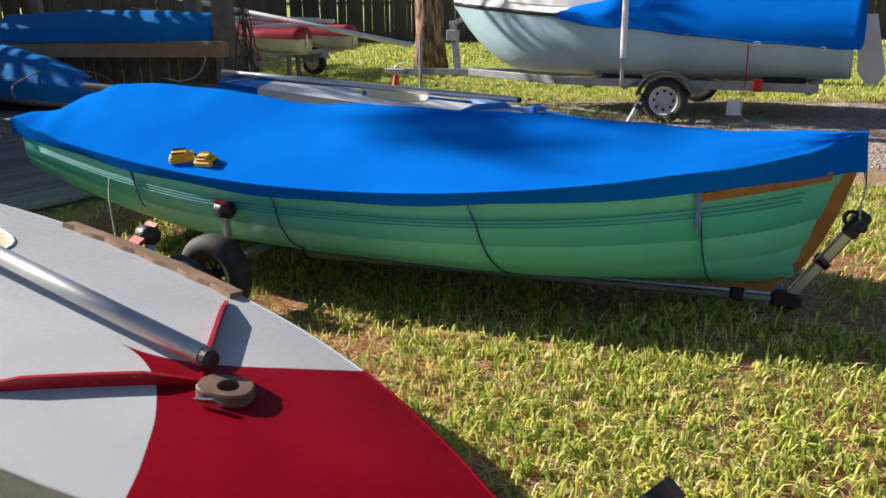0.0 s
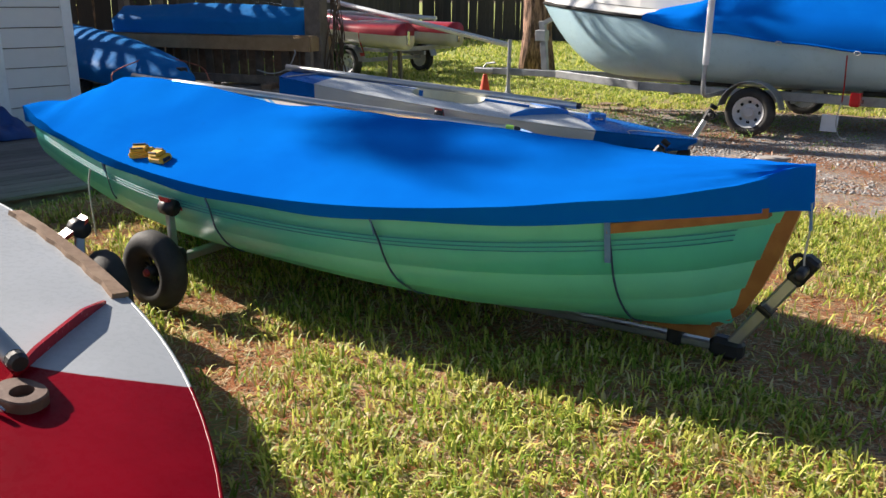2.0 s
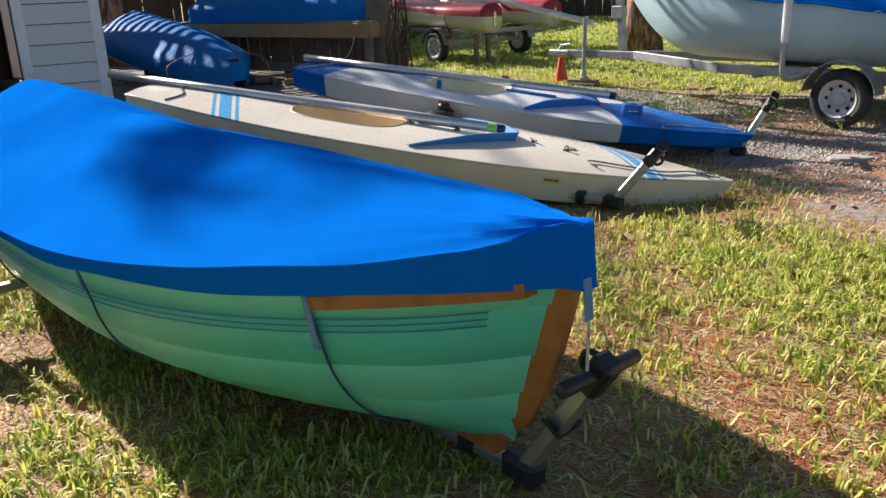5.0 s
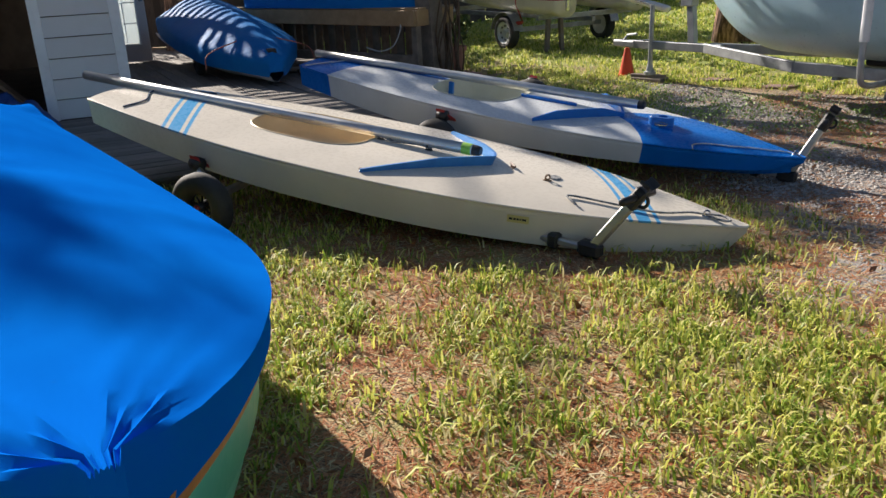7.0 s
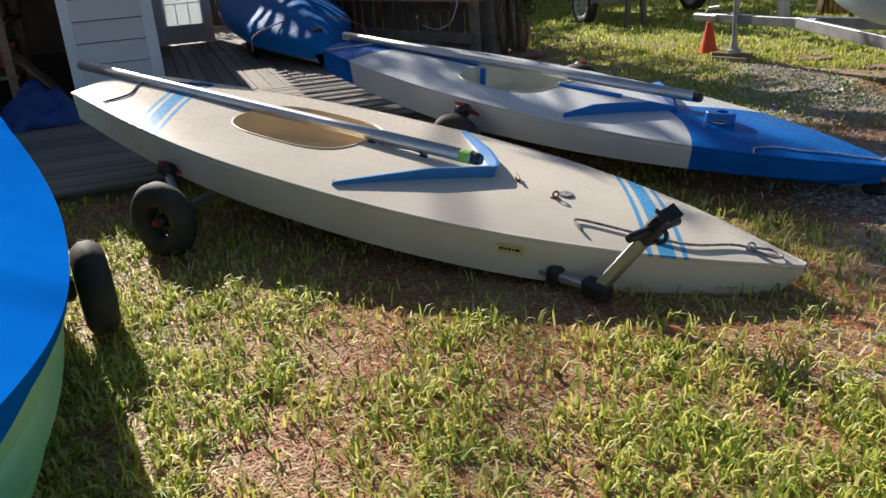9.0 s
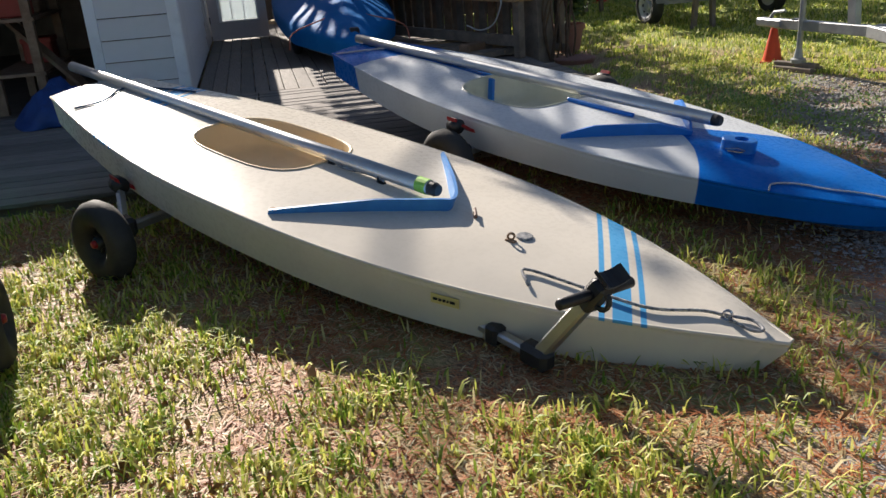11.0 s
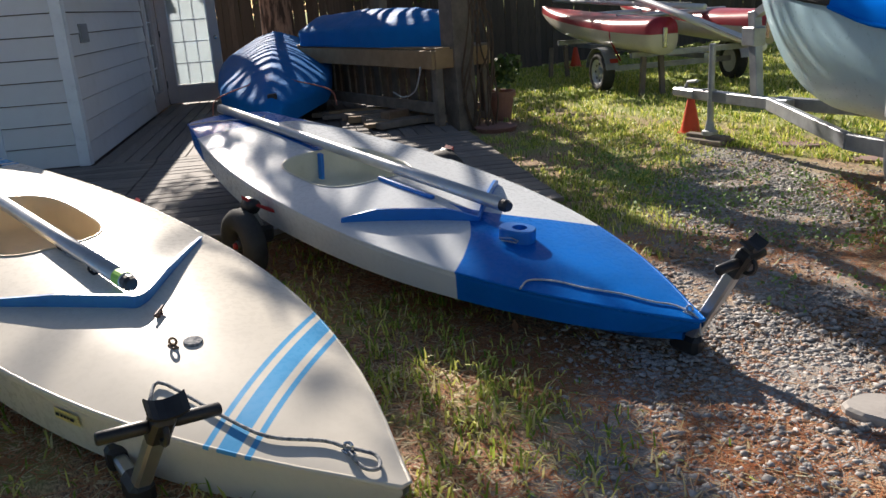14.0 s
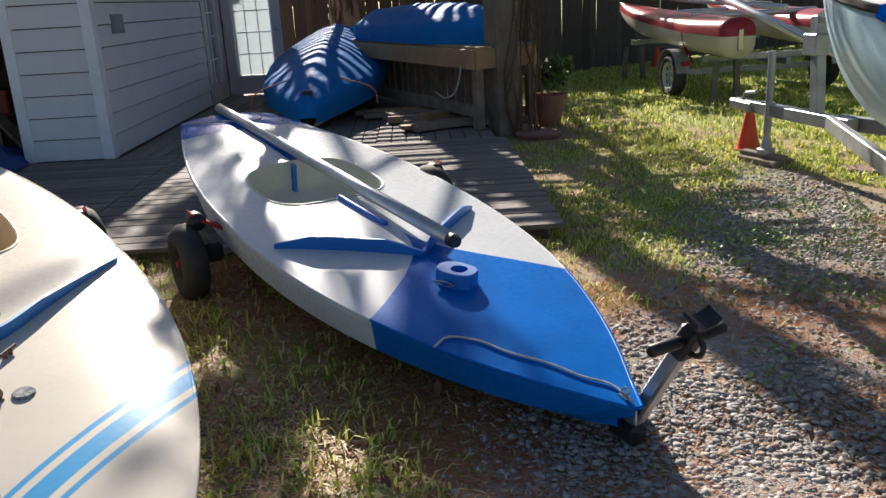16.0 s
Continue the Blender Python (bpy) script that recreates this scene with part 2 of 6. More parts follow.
def hull_material(name, base, bow_col, mode):
    """Painted hull; colours meet along lines that belong to the boat's own shape (metres from the stern)."""
    g = Graph(name)
    g.axes()
    ay = g.math("ABSOLUTE", g.y)
    soft = g.math("MULTIPLY", g.math("SUBTRACT", g.noise(9, 3), 0.5), 0.012)
    scuff = g.ramp(g.noise(26, 5, 0.75), 0.6, 0.78)
    col = g.mix(g.ramp(g.noise(2.2, 4), 0.3, 0.7), base, tuple(c * 0.9 for c in base))
    col = g.mix(g.math("MULTIPLY", scuff, 0.18), col, tuple(c * 0.5 for c in base))
    if mode == "painted":
        lobe = g.math("POWER", g.math("DIVIDE", ay, 0.46, clamp=True), 0.45)
        line = g.math("ADD", 2.60, g.math("MULTIPLY", lobe, 0.66))
        ahead = g.ramp(g.math("SUBTRACT", g.math("ADD", g.x, soft), line), -0.004, 0.004)
        aft_line = g.math("ADD", 0.52, g.math("MULTIPLY", ay, -0.2))
        strip = g.math("MULTIPLY", g.ramp(ay, 0.042, 0.036), g.ramp(g.x, 1.4, 1.39))
        astern = g.math("MAXIMUM", strip, g.ramp(g.math("SUBTRACT", aft_line, g.x), -0.004, 0.004))
        both = g.math("MAXIMUM", ahead, astern)
        shade2 = g.mix(g.ramp(g.noise(3.0, 4), 0.3, 0.7), bow_col, tuple(c * 0.8 for c in bow_col))
        col = g.mix(both, col, shade2)
    if mode == "striped":
        def band(lo, hi, v):
            return g.math("MULTIPLY", g.ramp(v, lo - 0.003, lo + 0.003), g.ramp(v, hi + 0.003, hi - 0.003))
        v1 = g.math("ADD", g.x, g.math("MULTIPLY", g.y, 0.61))
        s = None
        for lo, hi in ((3.614, 3.638), (3.668, 3.745), (3.777, 3.801), (0.555, 0.585), (0.615, 0.715), (0.745, 0.775)):
            k = band(lo, hi, v1)
            s = k if s is None else g.math("MAXIMUM", s, k)
        on_deck = g.ramp(g.z, -0.012, -0.006)
        col = g.mix(g.math("MULTIPLY", s, on_deck), col, bow_col)
    rough = g.math("ADD", 0.2, g.math("MULTIPLY", g.noise(40, 3), 0.16))
    return g.shade(col, rough, 0.0, g.noise(24, 3), 0.03, 0.004, Specular_IOR_Level=0.045)


def daysailer(m, L, hull_mat, tub_mat, label, cockpit, trim_mat, fine=0.0):
    boat = thing("sailing_dinghy", m, label, "boat", "small sailing dinghies")
    n, k = 64, 24
    us = [i / n for i in range(n + 1)]
    # shell: sheer, chine, keel line
    bm = bmesh.new()
    rows = []
    for u in us:
        w, d = half_beam(u), hull_depth(u)
        nose = max(0.0, (u - 0.9) / 0.1) ** 2
        x = u * L
        xb = x - 0.07 * nose
        d2 = (d - 0.05 * nose) * (1.0 - fine * max(0.0, (u - 0.35) / 0.65))
        side = 0.70 * d2
        ring = [(x, w, -0.004), (x, w * 1.0, -0.03), (xb, w * 0.93, -side), (xb, w * 0.55, -0.94 * d2), (xb, 0, -d2)]
        ring += [(a, -b, c) for a, b, c in ring[-2::-1]]
        rows.append(ring)
    loft(bm, rows, cap0=True)
    tidy(bm)
    part("hull", bm, hull_mat, boat, smooth=False)
    # deck with its cockpit opening
    bm = bmesh.new()
    rows = []
    for u in us:
        w = half_beam(u) + 0.006
        rows.append([(u * L, w * f, crown(u, f)) for f in np.linspace(-1, 1, k + 1)])
    loft(bm, rows)
    cx0, cx1, cw, cy = cockpit
    hole = []
    for k2 in range(28):
        a = k2 * math.tau / 28
        c, s = math.cos(a), math.sin(a)
        e = 0.62
        hole.append(Vector(((cx0 + cx1) / 2 + (cx1 - cx0) / 2 * math.copysign(abs(c) ** e, c), cy + cw * math.copysign(abs(s) ** e, s), 0)))
    for a, b in zip(hole, hole[1:] + hole[:1]):
        d = b - a
        near = [f for f in bm.faces if cx0 - 0.2 < f.calc_center_median().x < cx1 + 0.2]
        geo = list({*near, *[e for f in near for e in f.edges], *[v for f in near for v in f.verts]})
        bmesh.ops.bisect_plane(bm, geom=geo, plane_co=a, plane_no=Vector((d.y, -d.x, 0)))

    def inside(p):
        return all((b - a).cross(p - a).z > -1e-5 for a, b in zip(hole, hole[1:] + hole[:1]))
    gone = []
    for f in bm.faces:
        p = f.calc_center_median()
        p.z = 0
        if inside(p):
            gone.append(f)
    bmesh.ops.delete(bm, geom=gone, context="FACES")
    tidy(bm)
    deck = part("deck", bm, hull_mat, boat, smooth=True)
    # rub strip round the edge
    bm = bmesh.new()
    edge = [(u * L, half_beam(u) + 0.004, -0.004) for u in us]
    tube(bm, edge[::2] + [(a, -b, c) for a, b, c in edge[::-2]], 0.008, 6)
    part("gunwale_trim", bm, hull_mat, boat, smooth=True)
    # tub
    bm = bmesh.new()
    rows = []
    c0 = Vector(((cx0 + cx1) / 2, cy, 0))
    for shrink, depth in ((1.03, 0.002), (1.02, 0.006), (1.0, 0.005), (0.985, -0.006), (0.95, -0.12), (0.9, -0.165), (0.0, -0.17)):
        rows.append([(c0.x + (p.x - c0.x) * shrink, cy + (p.y - cy) * shrink, (deck_height(L, p.x, p.y) if depth > -0.05 else 0.04) + depth) for p in hole])
    loft(bm, rows, close=True)
    tidy(bm)
    part("cockpit_tub", bm, tub_mat, boat, "moulded cockpit tub", smooth=True)
    return boat


SF_M = place((-2.363, 7.137, 0.655), (1.84, 8.055, 0.105))
FB_M = place((-2.455, 9.17, 0.63), (1.683, 9.47, 0.146))
RB_M = place((-2.69, 4.335, 0.575), (1.094, 2.565, 0.09))
sf_mat = hull_material("cream_hull", (0.72, 0.67, 0.58), (0.09, 0.36, 0.66), "striped")
fb_mat = hull_material("white_hull_blue_ends", (0.66, 0.69, 0.71), (0.004, 0.155, 0.58), "painted")
rb_mat = hull_material("white_hull_red_ends", (0.44, 0.47, 0.50), (0.22, 0.003, 0.012), "painted")
sf_boat = daysailer(SF_M, 4.336, sf_mat, tub_cream, "cream sailing dinghy with blue deck stripes on a dolly", (1.28, 2.12, 0.28, 0.0), cream_gel)
fb_boat = daysailer(FB_M, 4.18, fb_mat, tub_white, "white sailing dinghy with blue painted ends on a dolly", (1.38, 2.10, 0.32, -0.05), white_gel, 0.42)
rb_boat = daysailer(RB_M, 4.22, rb_mat, tub_white, "white sailing dinghy with glossy red painted bow", (0.9, 1.65, 0.3, 0.0), white_gel)


# ---- covered green rowing skiff ----
GR_M = place((-2.02, 5.80, 0.73), (2.20, 4.477, 0.835))
GL = 4.475


def gr_half(u):
    if u < 0.5:
        return 0.43 + 0.25 * math.sin(math.pi / 2 * u / 0.5)
    return max(0.02, 0.68 * (1 - ((u - 0.5) / 0.5) ** 2.9))


def gr_sheer(u):
    return -0.185 * math.sin(math.pi * min(1, u))


def gr_keel(u):
    base = -0.60 - 0.06 * u
    if u < 0.35:
        return base + 0.22 * (1 - u / 0.35) ** 1.6
    return base + (0.05 * ((u - 0.93) / 0.07) ** 2 if u > 0.93 else 0)


def gr_ring(u, steps=6):
    """Half section from the gunwale to the keel."""
    w, zs, zk = gr_half(u), gr_sheer(u), gr_keel(u)
    out = []
    for i in range(steps + 1):
        f = i / steps
        a = f * math.pi / 2
        full = 0.72 if u < 0.75 else 0.72 + 0.5 * (u - 0.75) / 0.25
        y = w * (1 - f ** (2.4 / full) * 1.0) if f < 1 else 0.0
        y = max(y, 0.012)
        z = zs + (zk - zs) * math.sin(a) ** 0.85
        out.append((y, z))
    return out


green_light = plain("sea_green_paint", (0.17, 0.70, 0.57), (0.14, 0.63, 0.52), 0.35, 0.0, 2.0, 30, 0.06, 0.004, 0.12)
green_deep = plain("deep_sea_green_paint", (0.10, 0.61, 0.52), (0.085, 0.55, 0.47), 0.35, 0.0, 2.0, 30, 0.06, 0.004, 0.12)
varnish = plain("varnished_wood", (0.36, 0.15, 0.045), (0.27, 0.1, 0.03), 0.35, 0.0, 12, 60, 0.15)


def skiff():
    boat = thing("rowing_skiff", GR_M, "sea-green painted rowing skiff under a blue cover", "boat")
    n, s = 48, 6
    for i in range(s):
        bm = bmesh.new()
        for sign in (1, -1):
            rows = []
            for j in range(n + 1):
                u = j / n
                r = gr_ring(u, s)
                (y0, z0), (y1, z1) = r[i], r[i + 1]
                x = u * GL
                rake = 0.19 * max(0.0, (u - 0.8) / 0.2) ** 1.5
                lap = 0.003 if i else 0.0
                if i == 0:
                    z0 -= 0.05  # the planking ends under the cover's fold
                q0 = (x - rake * (gr_sheer(u) - z0) / 0.55, sign * (y0 - lap), z0 + 0.01)
                q1 = (x - rake * (gr_sheer(u) - z1) / 0.55, sign * y1, z1)
                q2 = (q1[0], sign * max(0.0, y1 - 0.012), z1 - 0.002)
                rows.append([q0, q1, q2])
            loft(bm, rows)
        bmesh.ops.recalc_face_normals(bm, faces=bm.faces)
        part("strake", bm, green_light if i in (0, 2, 3) else green_deep, boat, smooth=True)
    # transom
    bm = bmesh.new()
    r = gr_ring(0, s)
    pts = [(0.0, y, min(z, -0.05)) for y, z in r] + [(0.0, -y, min(z, -0.05)) for y, z in r[::-1]]
    loft(bm, [pts, [(0.03, y, z) for _, y, z in pts]], close=True, cap0=True, cap1=True)
    part("transom", tidy(bm), green_light, boat)
    # stem and keel timbers
    bm = bmesh.new()
    rows = []
    for z, x in ((-0.09, GL - 0.02), (-0.15, GL - 0.03), (-0.3, GL - 0.075), (-0.44, GL - 0.13), (-0.55, GL - 0.19), (-0.62, GL - 0.27), (-0.655, GL - 0.36), (-0.66, GL - 0.5)):
        rows.append([(x - 0.05, 0.026, z), (x + 0.02, 0.013, z - 0.01), (x + 0.02, -0.013, z - 0.01), (x - 0.05, -0.026, z)])
    loft(bm, rows, close=True, cap0=True, cap1=True)
    part("stem", tidy(bm), varnish, boat, "varnished wooden stem")
    bm = bmesh.new()
    rows = []
    for j in range(3, 46):
        u = j / n
        zk = gr_keel(u)
        rows.append([(u * GL, 0.02, zk + 0.02), (u * GL, 0.02, zk - 0.03), (u * GL, -0.02, zk - 0.03), (u * GL, -0.02, zk + 0.02)])
    loft(bm, rows, close=True, cap0=True, cap1=True)
    part("keel", tidy(bm), varnish, boat)
    for sign in (1, -1):
        bm = bmesh.new()
        rows = []
        for j in range(42, 48):
            u = j / n
            w, z = gr_half(u) + 0.012, gr_sheer(u)
            rows.append([(u * GL, sign * (w - 0.06), z - 0.118), (u * GL, sign * (w + 0.002), z - 0.118), (u * GL, sign * (w - 0.002), z - 0.156), (u * GL, sign * (w - 0.06), z - 0.154)])
        loft(bm, rows, close=True, cap0=True, cap1=True)
        part("rub_rail", tidy(bm), varnish, boat, "varnished rub rail")
    return boat


gr_boat = skiff()

g = Graph("blue_canvas")
weave = g.noise(900, 2)
folds = g.noise(3.5, 3, stretch=(0.35, 1.6, 1))
blue = g.mix(g.ramp(g.noise(1.5, 4), 0.35, 0.7), (0.0008, 0.125, 0.56), (0.001, 0.15, 0.62))
blue = g.mix(g.math("MULTIPLY", g.ramp(g.noise(14, 5, 0.75), 0.62, 0.8), 0.25), blue, (0.02, 0.1, 0.4))
canvas = g.shade(blue, 0.85, 0.0, g.math("ADD", g.math("MULTIPLY", weave, 0.05), folds), 0.35, 0.02, Specular_IOR_Level=0.0)


def ridge_height(uc):
    r = 0.235 * math.exp(-((uc - 0.17) / 0.30) ** 2) + 0.16 * math.exp(-((uc - 0.6) / 0.22) ** 2) + 0.05
    return r * (1.0 - 0.82 * math.exp(-uc / 0.07)) * min(1.0, (1.0 - uc) / 0.22 + 0.12)


def skiff_cover():
    """Canvas cover with a low ridge, sagging between, and a skirt below the gunwale."""
    n, k = 90, 22
    bm = bmesh.new()
    rows = []
    for j in range(n + 1):
        u = -0.004 + 1.008 * j / n
        uc = min(max(u, 0.0), 1.0)
        slim = min(1.0, (1.0 - uc) / 0.06)  # the canvas draws in to the stem
        w = gr_half(uc) + 0.016 * slim + 0.004
        zs = gr_sheer(uc)
        ridge = ridge_height(uc)
        fold = 0.04 * min(1.0, (1.0 - uc) / 0.04) * min(1.0, uc / 0.1)
        row = []
        drop = 0.085 + 0.05 * max(0.0, (uc - 0.7) / 0.3) + 0.004 * math.sin(uc * 33)
        row.append((u * GL, w + (0.012 * slim if uc > 0.8 else 0.012 - 0.03 * min(1.0, (0.8 - uc) / 0.15)) + 0.003 * math.sin(uc * 31), zs - drop))
        row.append((u * GL, w + 0.012 * slim, zs - 0.03 - drop * 0.5))
        for i in range(k + 1):
            f = 1 - 2 * i / k
            af = abs(f)
            tent = (1 - af ** 1.12)
            p = Vector((uc * 7.0, f * 2.2, 0.3))  # slack canvas
            wr = (0.018 * noise.noise(p) + 0.010 * noise.noise(Vector((uc * 16.0, f * 3.0 + uc * 6.0, 4.1)))) * tent
            pucker = 0.008 * math.sin(af * 26 + uc * 60) * max(0, (uc - 0.78) / 0.22) * (af > 0.25)
            pucker += 0.010 * math.sin(uc * 95 + f * 6) * max(0, (0.14 - uc) / 0.14)
            row.append((u * GL, w * f + math.copysign(0.026 * slim * af ** 10, f), zs + 0.012 - fold * af ** 4 + ridge * tent + wr + pucker))
        row.append((u * GL, -w - 0.011 * slim, zs - 0.03 - drop * 0.5))
        row.append((u * GL, -w - 0.004 - 0.003 * math.sin(uc * 29 + 1), zs - drop))
        rows.append(row)
    # closed ends
    first, last = rows[0], rows[-1]
    loft(bm, [[(x - 0.01, y * 0.98, min(z, first[-1][2] + 0.0)) for x, y, z in first]] + rows + [[(x + 0.012, y * 0.9, last[0][2]) for x, y, z in last]])
    tidy(bm)
    for e in bm.edges:  # crisp fold above the skirt
        if len(e.link_faces) == 2 and e.calc_face_angle() > 0.8:
            e.smooth = False
    me = mesh_of(bm, "boat_cover", True)
    me.materials.append(canvas)
    ob = new("boat_cover", me)
    ob.matrix_basis = GR_M
    return tagged(ob, "bright blue canvas cover laced over the green skiff", "boat cover")


cover = skiff_cover()

# ---- launching dollies ----
def tyre_meshes():
    bm = bmesh.new()
    prof = []
    R, r = 0.135, 0.062
    for i in range(20):
        a = i * math.tau / 20
        rr = R + r * math.cos(a) * 1.0
        prof.append((rr + (0.004 if math.cos(a) > 0.55 and i % 2 else 0), r * 1.05 * math.sin(a)))
    prof.append(prof[0])
    lathe(bm, prof, 36, "y")
    tyre = mesh_of(bm, "tyre", True)
    tyre.materials.append(rubber)
    bm = bmesh.new()
    lathe(bm, [(0.02, -0.045), (0.03, -0.04), (0.03, 0.04), (0.02, 0.045), (0.0, 0.045)], 14, "y")
    for k in range(9):
        a = k * math.tau / 9
        tube(bm, [(0.025 * math.cos(a), 0, 0.025 * math.sin(a)), (0.095 * math.cos(a), 0, 0.095 * math.sin(a))], 0.006, 6)
    lathe(bm, [(0.092, -0.04), (0.1, -0.042), (0.1, 0.042), (0.092, 0.04), (0.092, -0.04)], 28, "y")
    rim = mesh_of(bm, "rim", True)
    rim.materials.append(black_plastic)
    bm = bmesh.new()
    lathe(bm, [(0.0, -0.062), (0.016, -0.06), (0.02, -0.05), (0.02, -0.04), (0.0, -0.04)], 12, "y")
    cap = mesh_of(bm, "hub_cap", True)
    cap.materials.append(red_cap)
    return tyre, rim, cap


TYRE, RIM, CAP = tyre_meshes()
TYRE_R = 0.199


def dolly(label, wheel_l, wheel_r, joint, hub, grip_dir, bunk_l, bunk_r, cradle=None, pole_drop=0.0):
    """A two-wheeled launching dolly: axle, long pole, front joint, raised handle; world places of its main points."""
    base = Vector(joint)
    base.z = float(ground_z(base.x, base.y))
    d = thing("boat_dolly", Matrix.Translation(base), label, "dolly", "launching dollies")
    loc = lambda p: Vector(p) - base
    wl, wr, jo, hu = loc(wheel_l), loc(wheel_r), loc(joint), loc(hub)
    mid = (wl + wr) / 2 + Vector((0, 0, 0.02))
    ax = (wl - wr).normalized()
    turn = math.atan2(ax.y, ax.x) - math.pi / 2
    for p, flip in ((wl, 0), (wr, math.pi)):
        w = thing("wheel", Matrix.Translation(p) @ Matrix.Rotation(turn + math.pi + flip, 4, "Z"), "", "")
        w.parent = d
        for name, me in (("tyre", TYRE), ("rim", RIM), ("hub_cap", CAP)):
            o = new(name, me)
            o.parent = w
    bm = bmesh.new()
    beam(bm, wl - ax * 0.09 + Vector((0, 0, 0.02)), wr + ax * 0.09 + Vector((0, 0, 0.02)), 0.05, 0.04, bevel=0.006)
    part("axle", bm, aluminium, d, "square aluminium axle")
    bm = bmesh.new()
    beam(bm, mid - Vector((0, 0, pole_drop)), jo, 0.042, 0.036, bevel=0.008)
    part("pole", bm, aluminium, d, "long aluminium pole")
    # front joint
    bm = bmesh.new()
    fwd = (jo - mid).normalized()
    beam(bm, jo - fwd * 0.07, jo + fwd * 0.06, 0.075, 0.085, bevel=0.02)
    part("joint", bm, black_plastic, d, "black plastic corner joint")
    bm = bmesh.new()
    beam(bm, jo - fwd * 0.24, jo - fwd * 0.18, 0.07, 0.08, bevel=0.012)
    part("pole_collar", bm, black_plastic, d)
    if pole_drop:
        bm = bmesh.new()
        beam(bm, jo - fwd * 1.22 - Vector((0, 0, 0.02)), jo - fwd * 1.15 - Vector((0, 0, 0.02)), 0.07, 0.08, bevel=0.012)
        part("pole_collar", bm, black_plastic, d)
    # upright and T handle
    up = (hu - jo).normalized()
    bm = bmesh.new()
    beam(bm, jo, hu, 0.05, 0.05, up=(fwd.x, fwd.y, 0), bevel=0.008)
    part("upright", bm, aluminium, d)
    gd = Vector(grip_dir).normalized()
    for s in (-1, 1):
        bm = bmesh.new()
        tube(bm, [hu + gd * s * 0.02, hu + gd * s * 0.05, hu + gd * s * 0.16, hu + gd * s * 0.165], [0.016, 0.02, 0.019, 0.014], 12)
        part("grip", bm, black_plastic, d, smooth=True)
    bm = bmesh.new()
    beam(bm, hu - up * 0.07, hu + up * 0.05, 0.065, 0.065, up=gd, bevel=0.012)
    n2 = gd.cross(up).normalized()
    tube(bm, [hu + n2 * 0.03 + 0.03 * (math.cos(a) * up + math.sin(a) * n2) for a in np.linspace(-0.4, math.pi + 0.4, 9)], 0.009, 6)
    part("handle_clamp", bm, black_plastic, d)
    # bow rest: open V bracket on the upright
    c = hu + up * 0.06 if cradle is None else jo + (hu - jo) * cradle
    bm = bmesh.new()
    b0 = c + n2 * 0.0
    rows = []
    for a in np.linspace(-1.1, 1.1, 7):
        q = b0 + gd * 0.06 * math.sin(a) + up * (0.05 - 0.05 * math.cos(a))
        rows.append([q + n2 * 0.03, q - n2 * 0.03, q - n2 * 0.03 + up * 0.012, q + n2 * 0.03 + up * 0.012])
    loft(bm, rows, close=True, cap0=True, cap1=True)
    part("bow_rest", tidy(bm), black_plastic, d)
    # bunks: posts on the axle with red padded ends
    for p, bk, s in ((wl, bunk_l, -1), (wr, bunk_r, 1)):
        b = loc(bk)
        foot = p + ax * s * 0.12 + Vector((0, 0, 0.03))
        bm = bmesh.new()
        beam(bm, foot, b - Vector((0, 0, 0.03)), 0.04, 0.03, up=(fwd.x, fwd.y, 0), bevel=0.006)
        post = part("bunk_post", bm, aluminium, d)
        bm = bmesh.new()
        beam(bm, foot - fwd * 0.05, foot + fwd * 0.05, 0.10, 0.10, bevel=0.02)
        part("post_socket", bm, black_plastic, d)
        bm = bmesh.new()
        tube(bm, [b - fwd * 0.035 + Vector((0, 0, -0.01)), b + fwd * 0.035 + Vector((0, 0, -0.01))], 0.042, 12)
        part("bunk_hinge", bm, black_plastic, d, smooth=True)
        bm = bmesh.new()
        inward = ax * s
        rows = []
        for k in range(6):
            f = k / 5
            q = b + inward * (-0.03 + 0.30 * f) + Vector((0, 0, 0.045 - 0.15 * f - 0.03 * math.sin(f * 3.1)))
            rows.append([q + fwd * 0.035, q - fwd * 0.035, q - fwd * 0.035 - Vector((0, 0, 0.02)), q + fwd * 0.035 - Vector((0, 0, 0.02))])
        loft(bm, rows, close=True, cap0=True, cap1=True)
        part("bunk_strap", tidy(bm), red_cap, d, "red padded support strap")
    return d


gz = lambda x, y: float(ground_z(x, y))
dolly("aluminium dolly under the green skiff, black joint", (-0.57, 4.48, gz(-0.57, 4.48) + TYRE_R), (-0.17, 6.03, gz(-0.17, 6.03) + TYRE_R), (2.06, 4.56, 0.10), (2.29, 4.50, 0.47), (-0.22, -1, 0.1), (-0.55, 4.60, 0.43), (-0.2, 5.93, 0.45), 0.45, 0.17)
dolly("aluminium dolly under the cream dinghy, red bunk caps", (-0.78, 6.62, gz(-0.78, 6.62) + TYRE_R - 0.02), (-1.25, 8.10, TYRE_R), (1.27, 7.47, 0.05), (1.49, 7.52, 0.34), (0.0, 1, -0.08), (-1.06, 6.81, 0.36), (-1.03, 8.09, 0.39))
dolly("aluminium dolly under the white and blue dinghy", (-0.62, 8.53, TYRE_R - 0.03), (-0.74, 9.95, TYRE_R + 0.06), (1.57, 9.53, 0.0), (1.76, 9.59, 0.37), (-0.15, 1, -0.05), (-0.60, 8.59, 0.39), (-0.74, 9.97, 0.43))
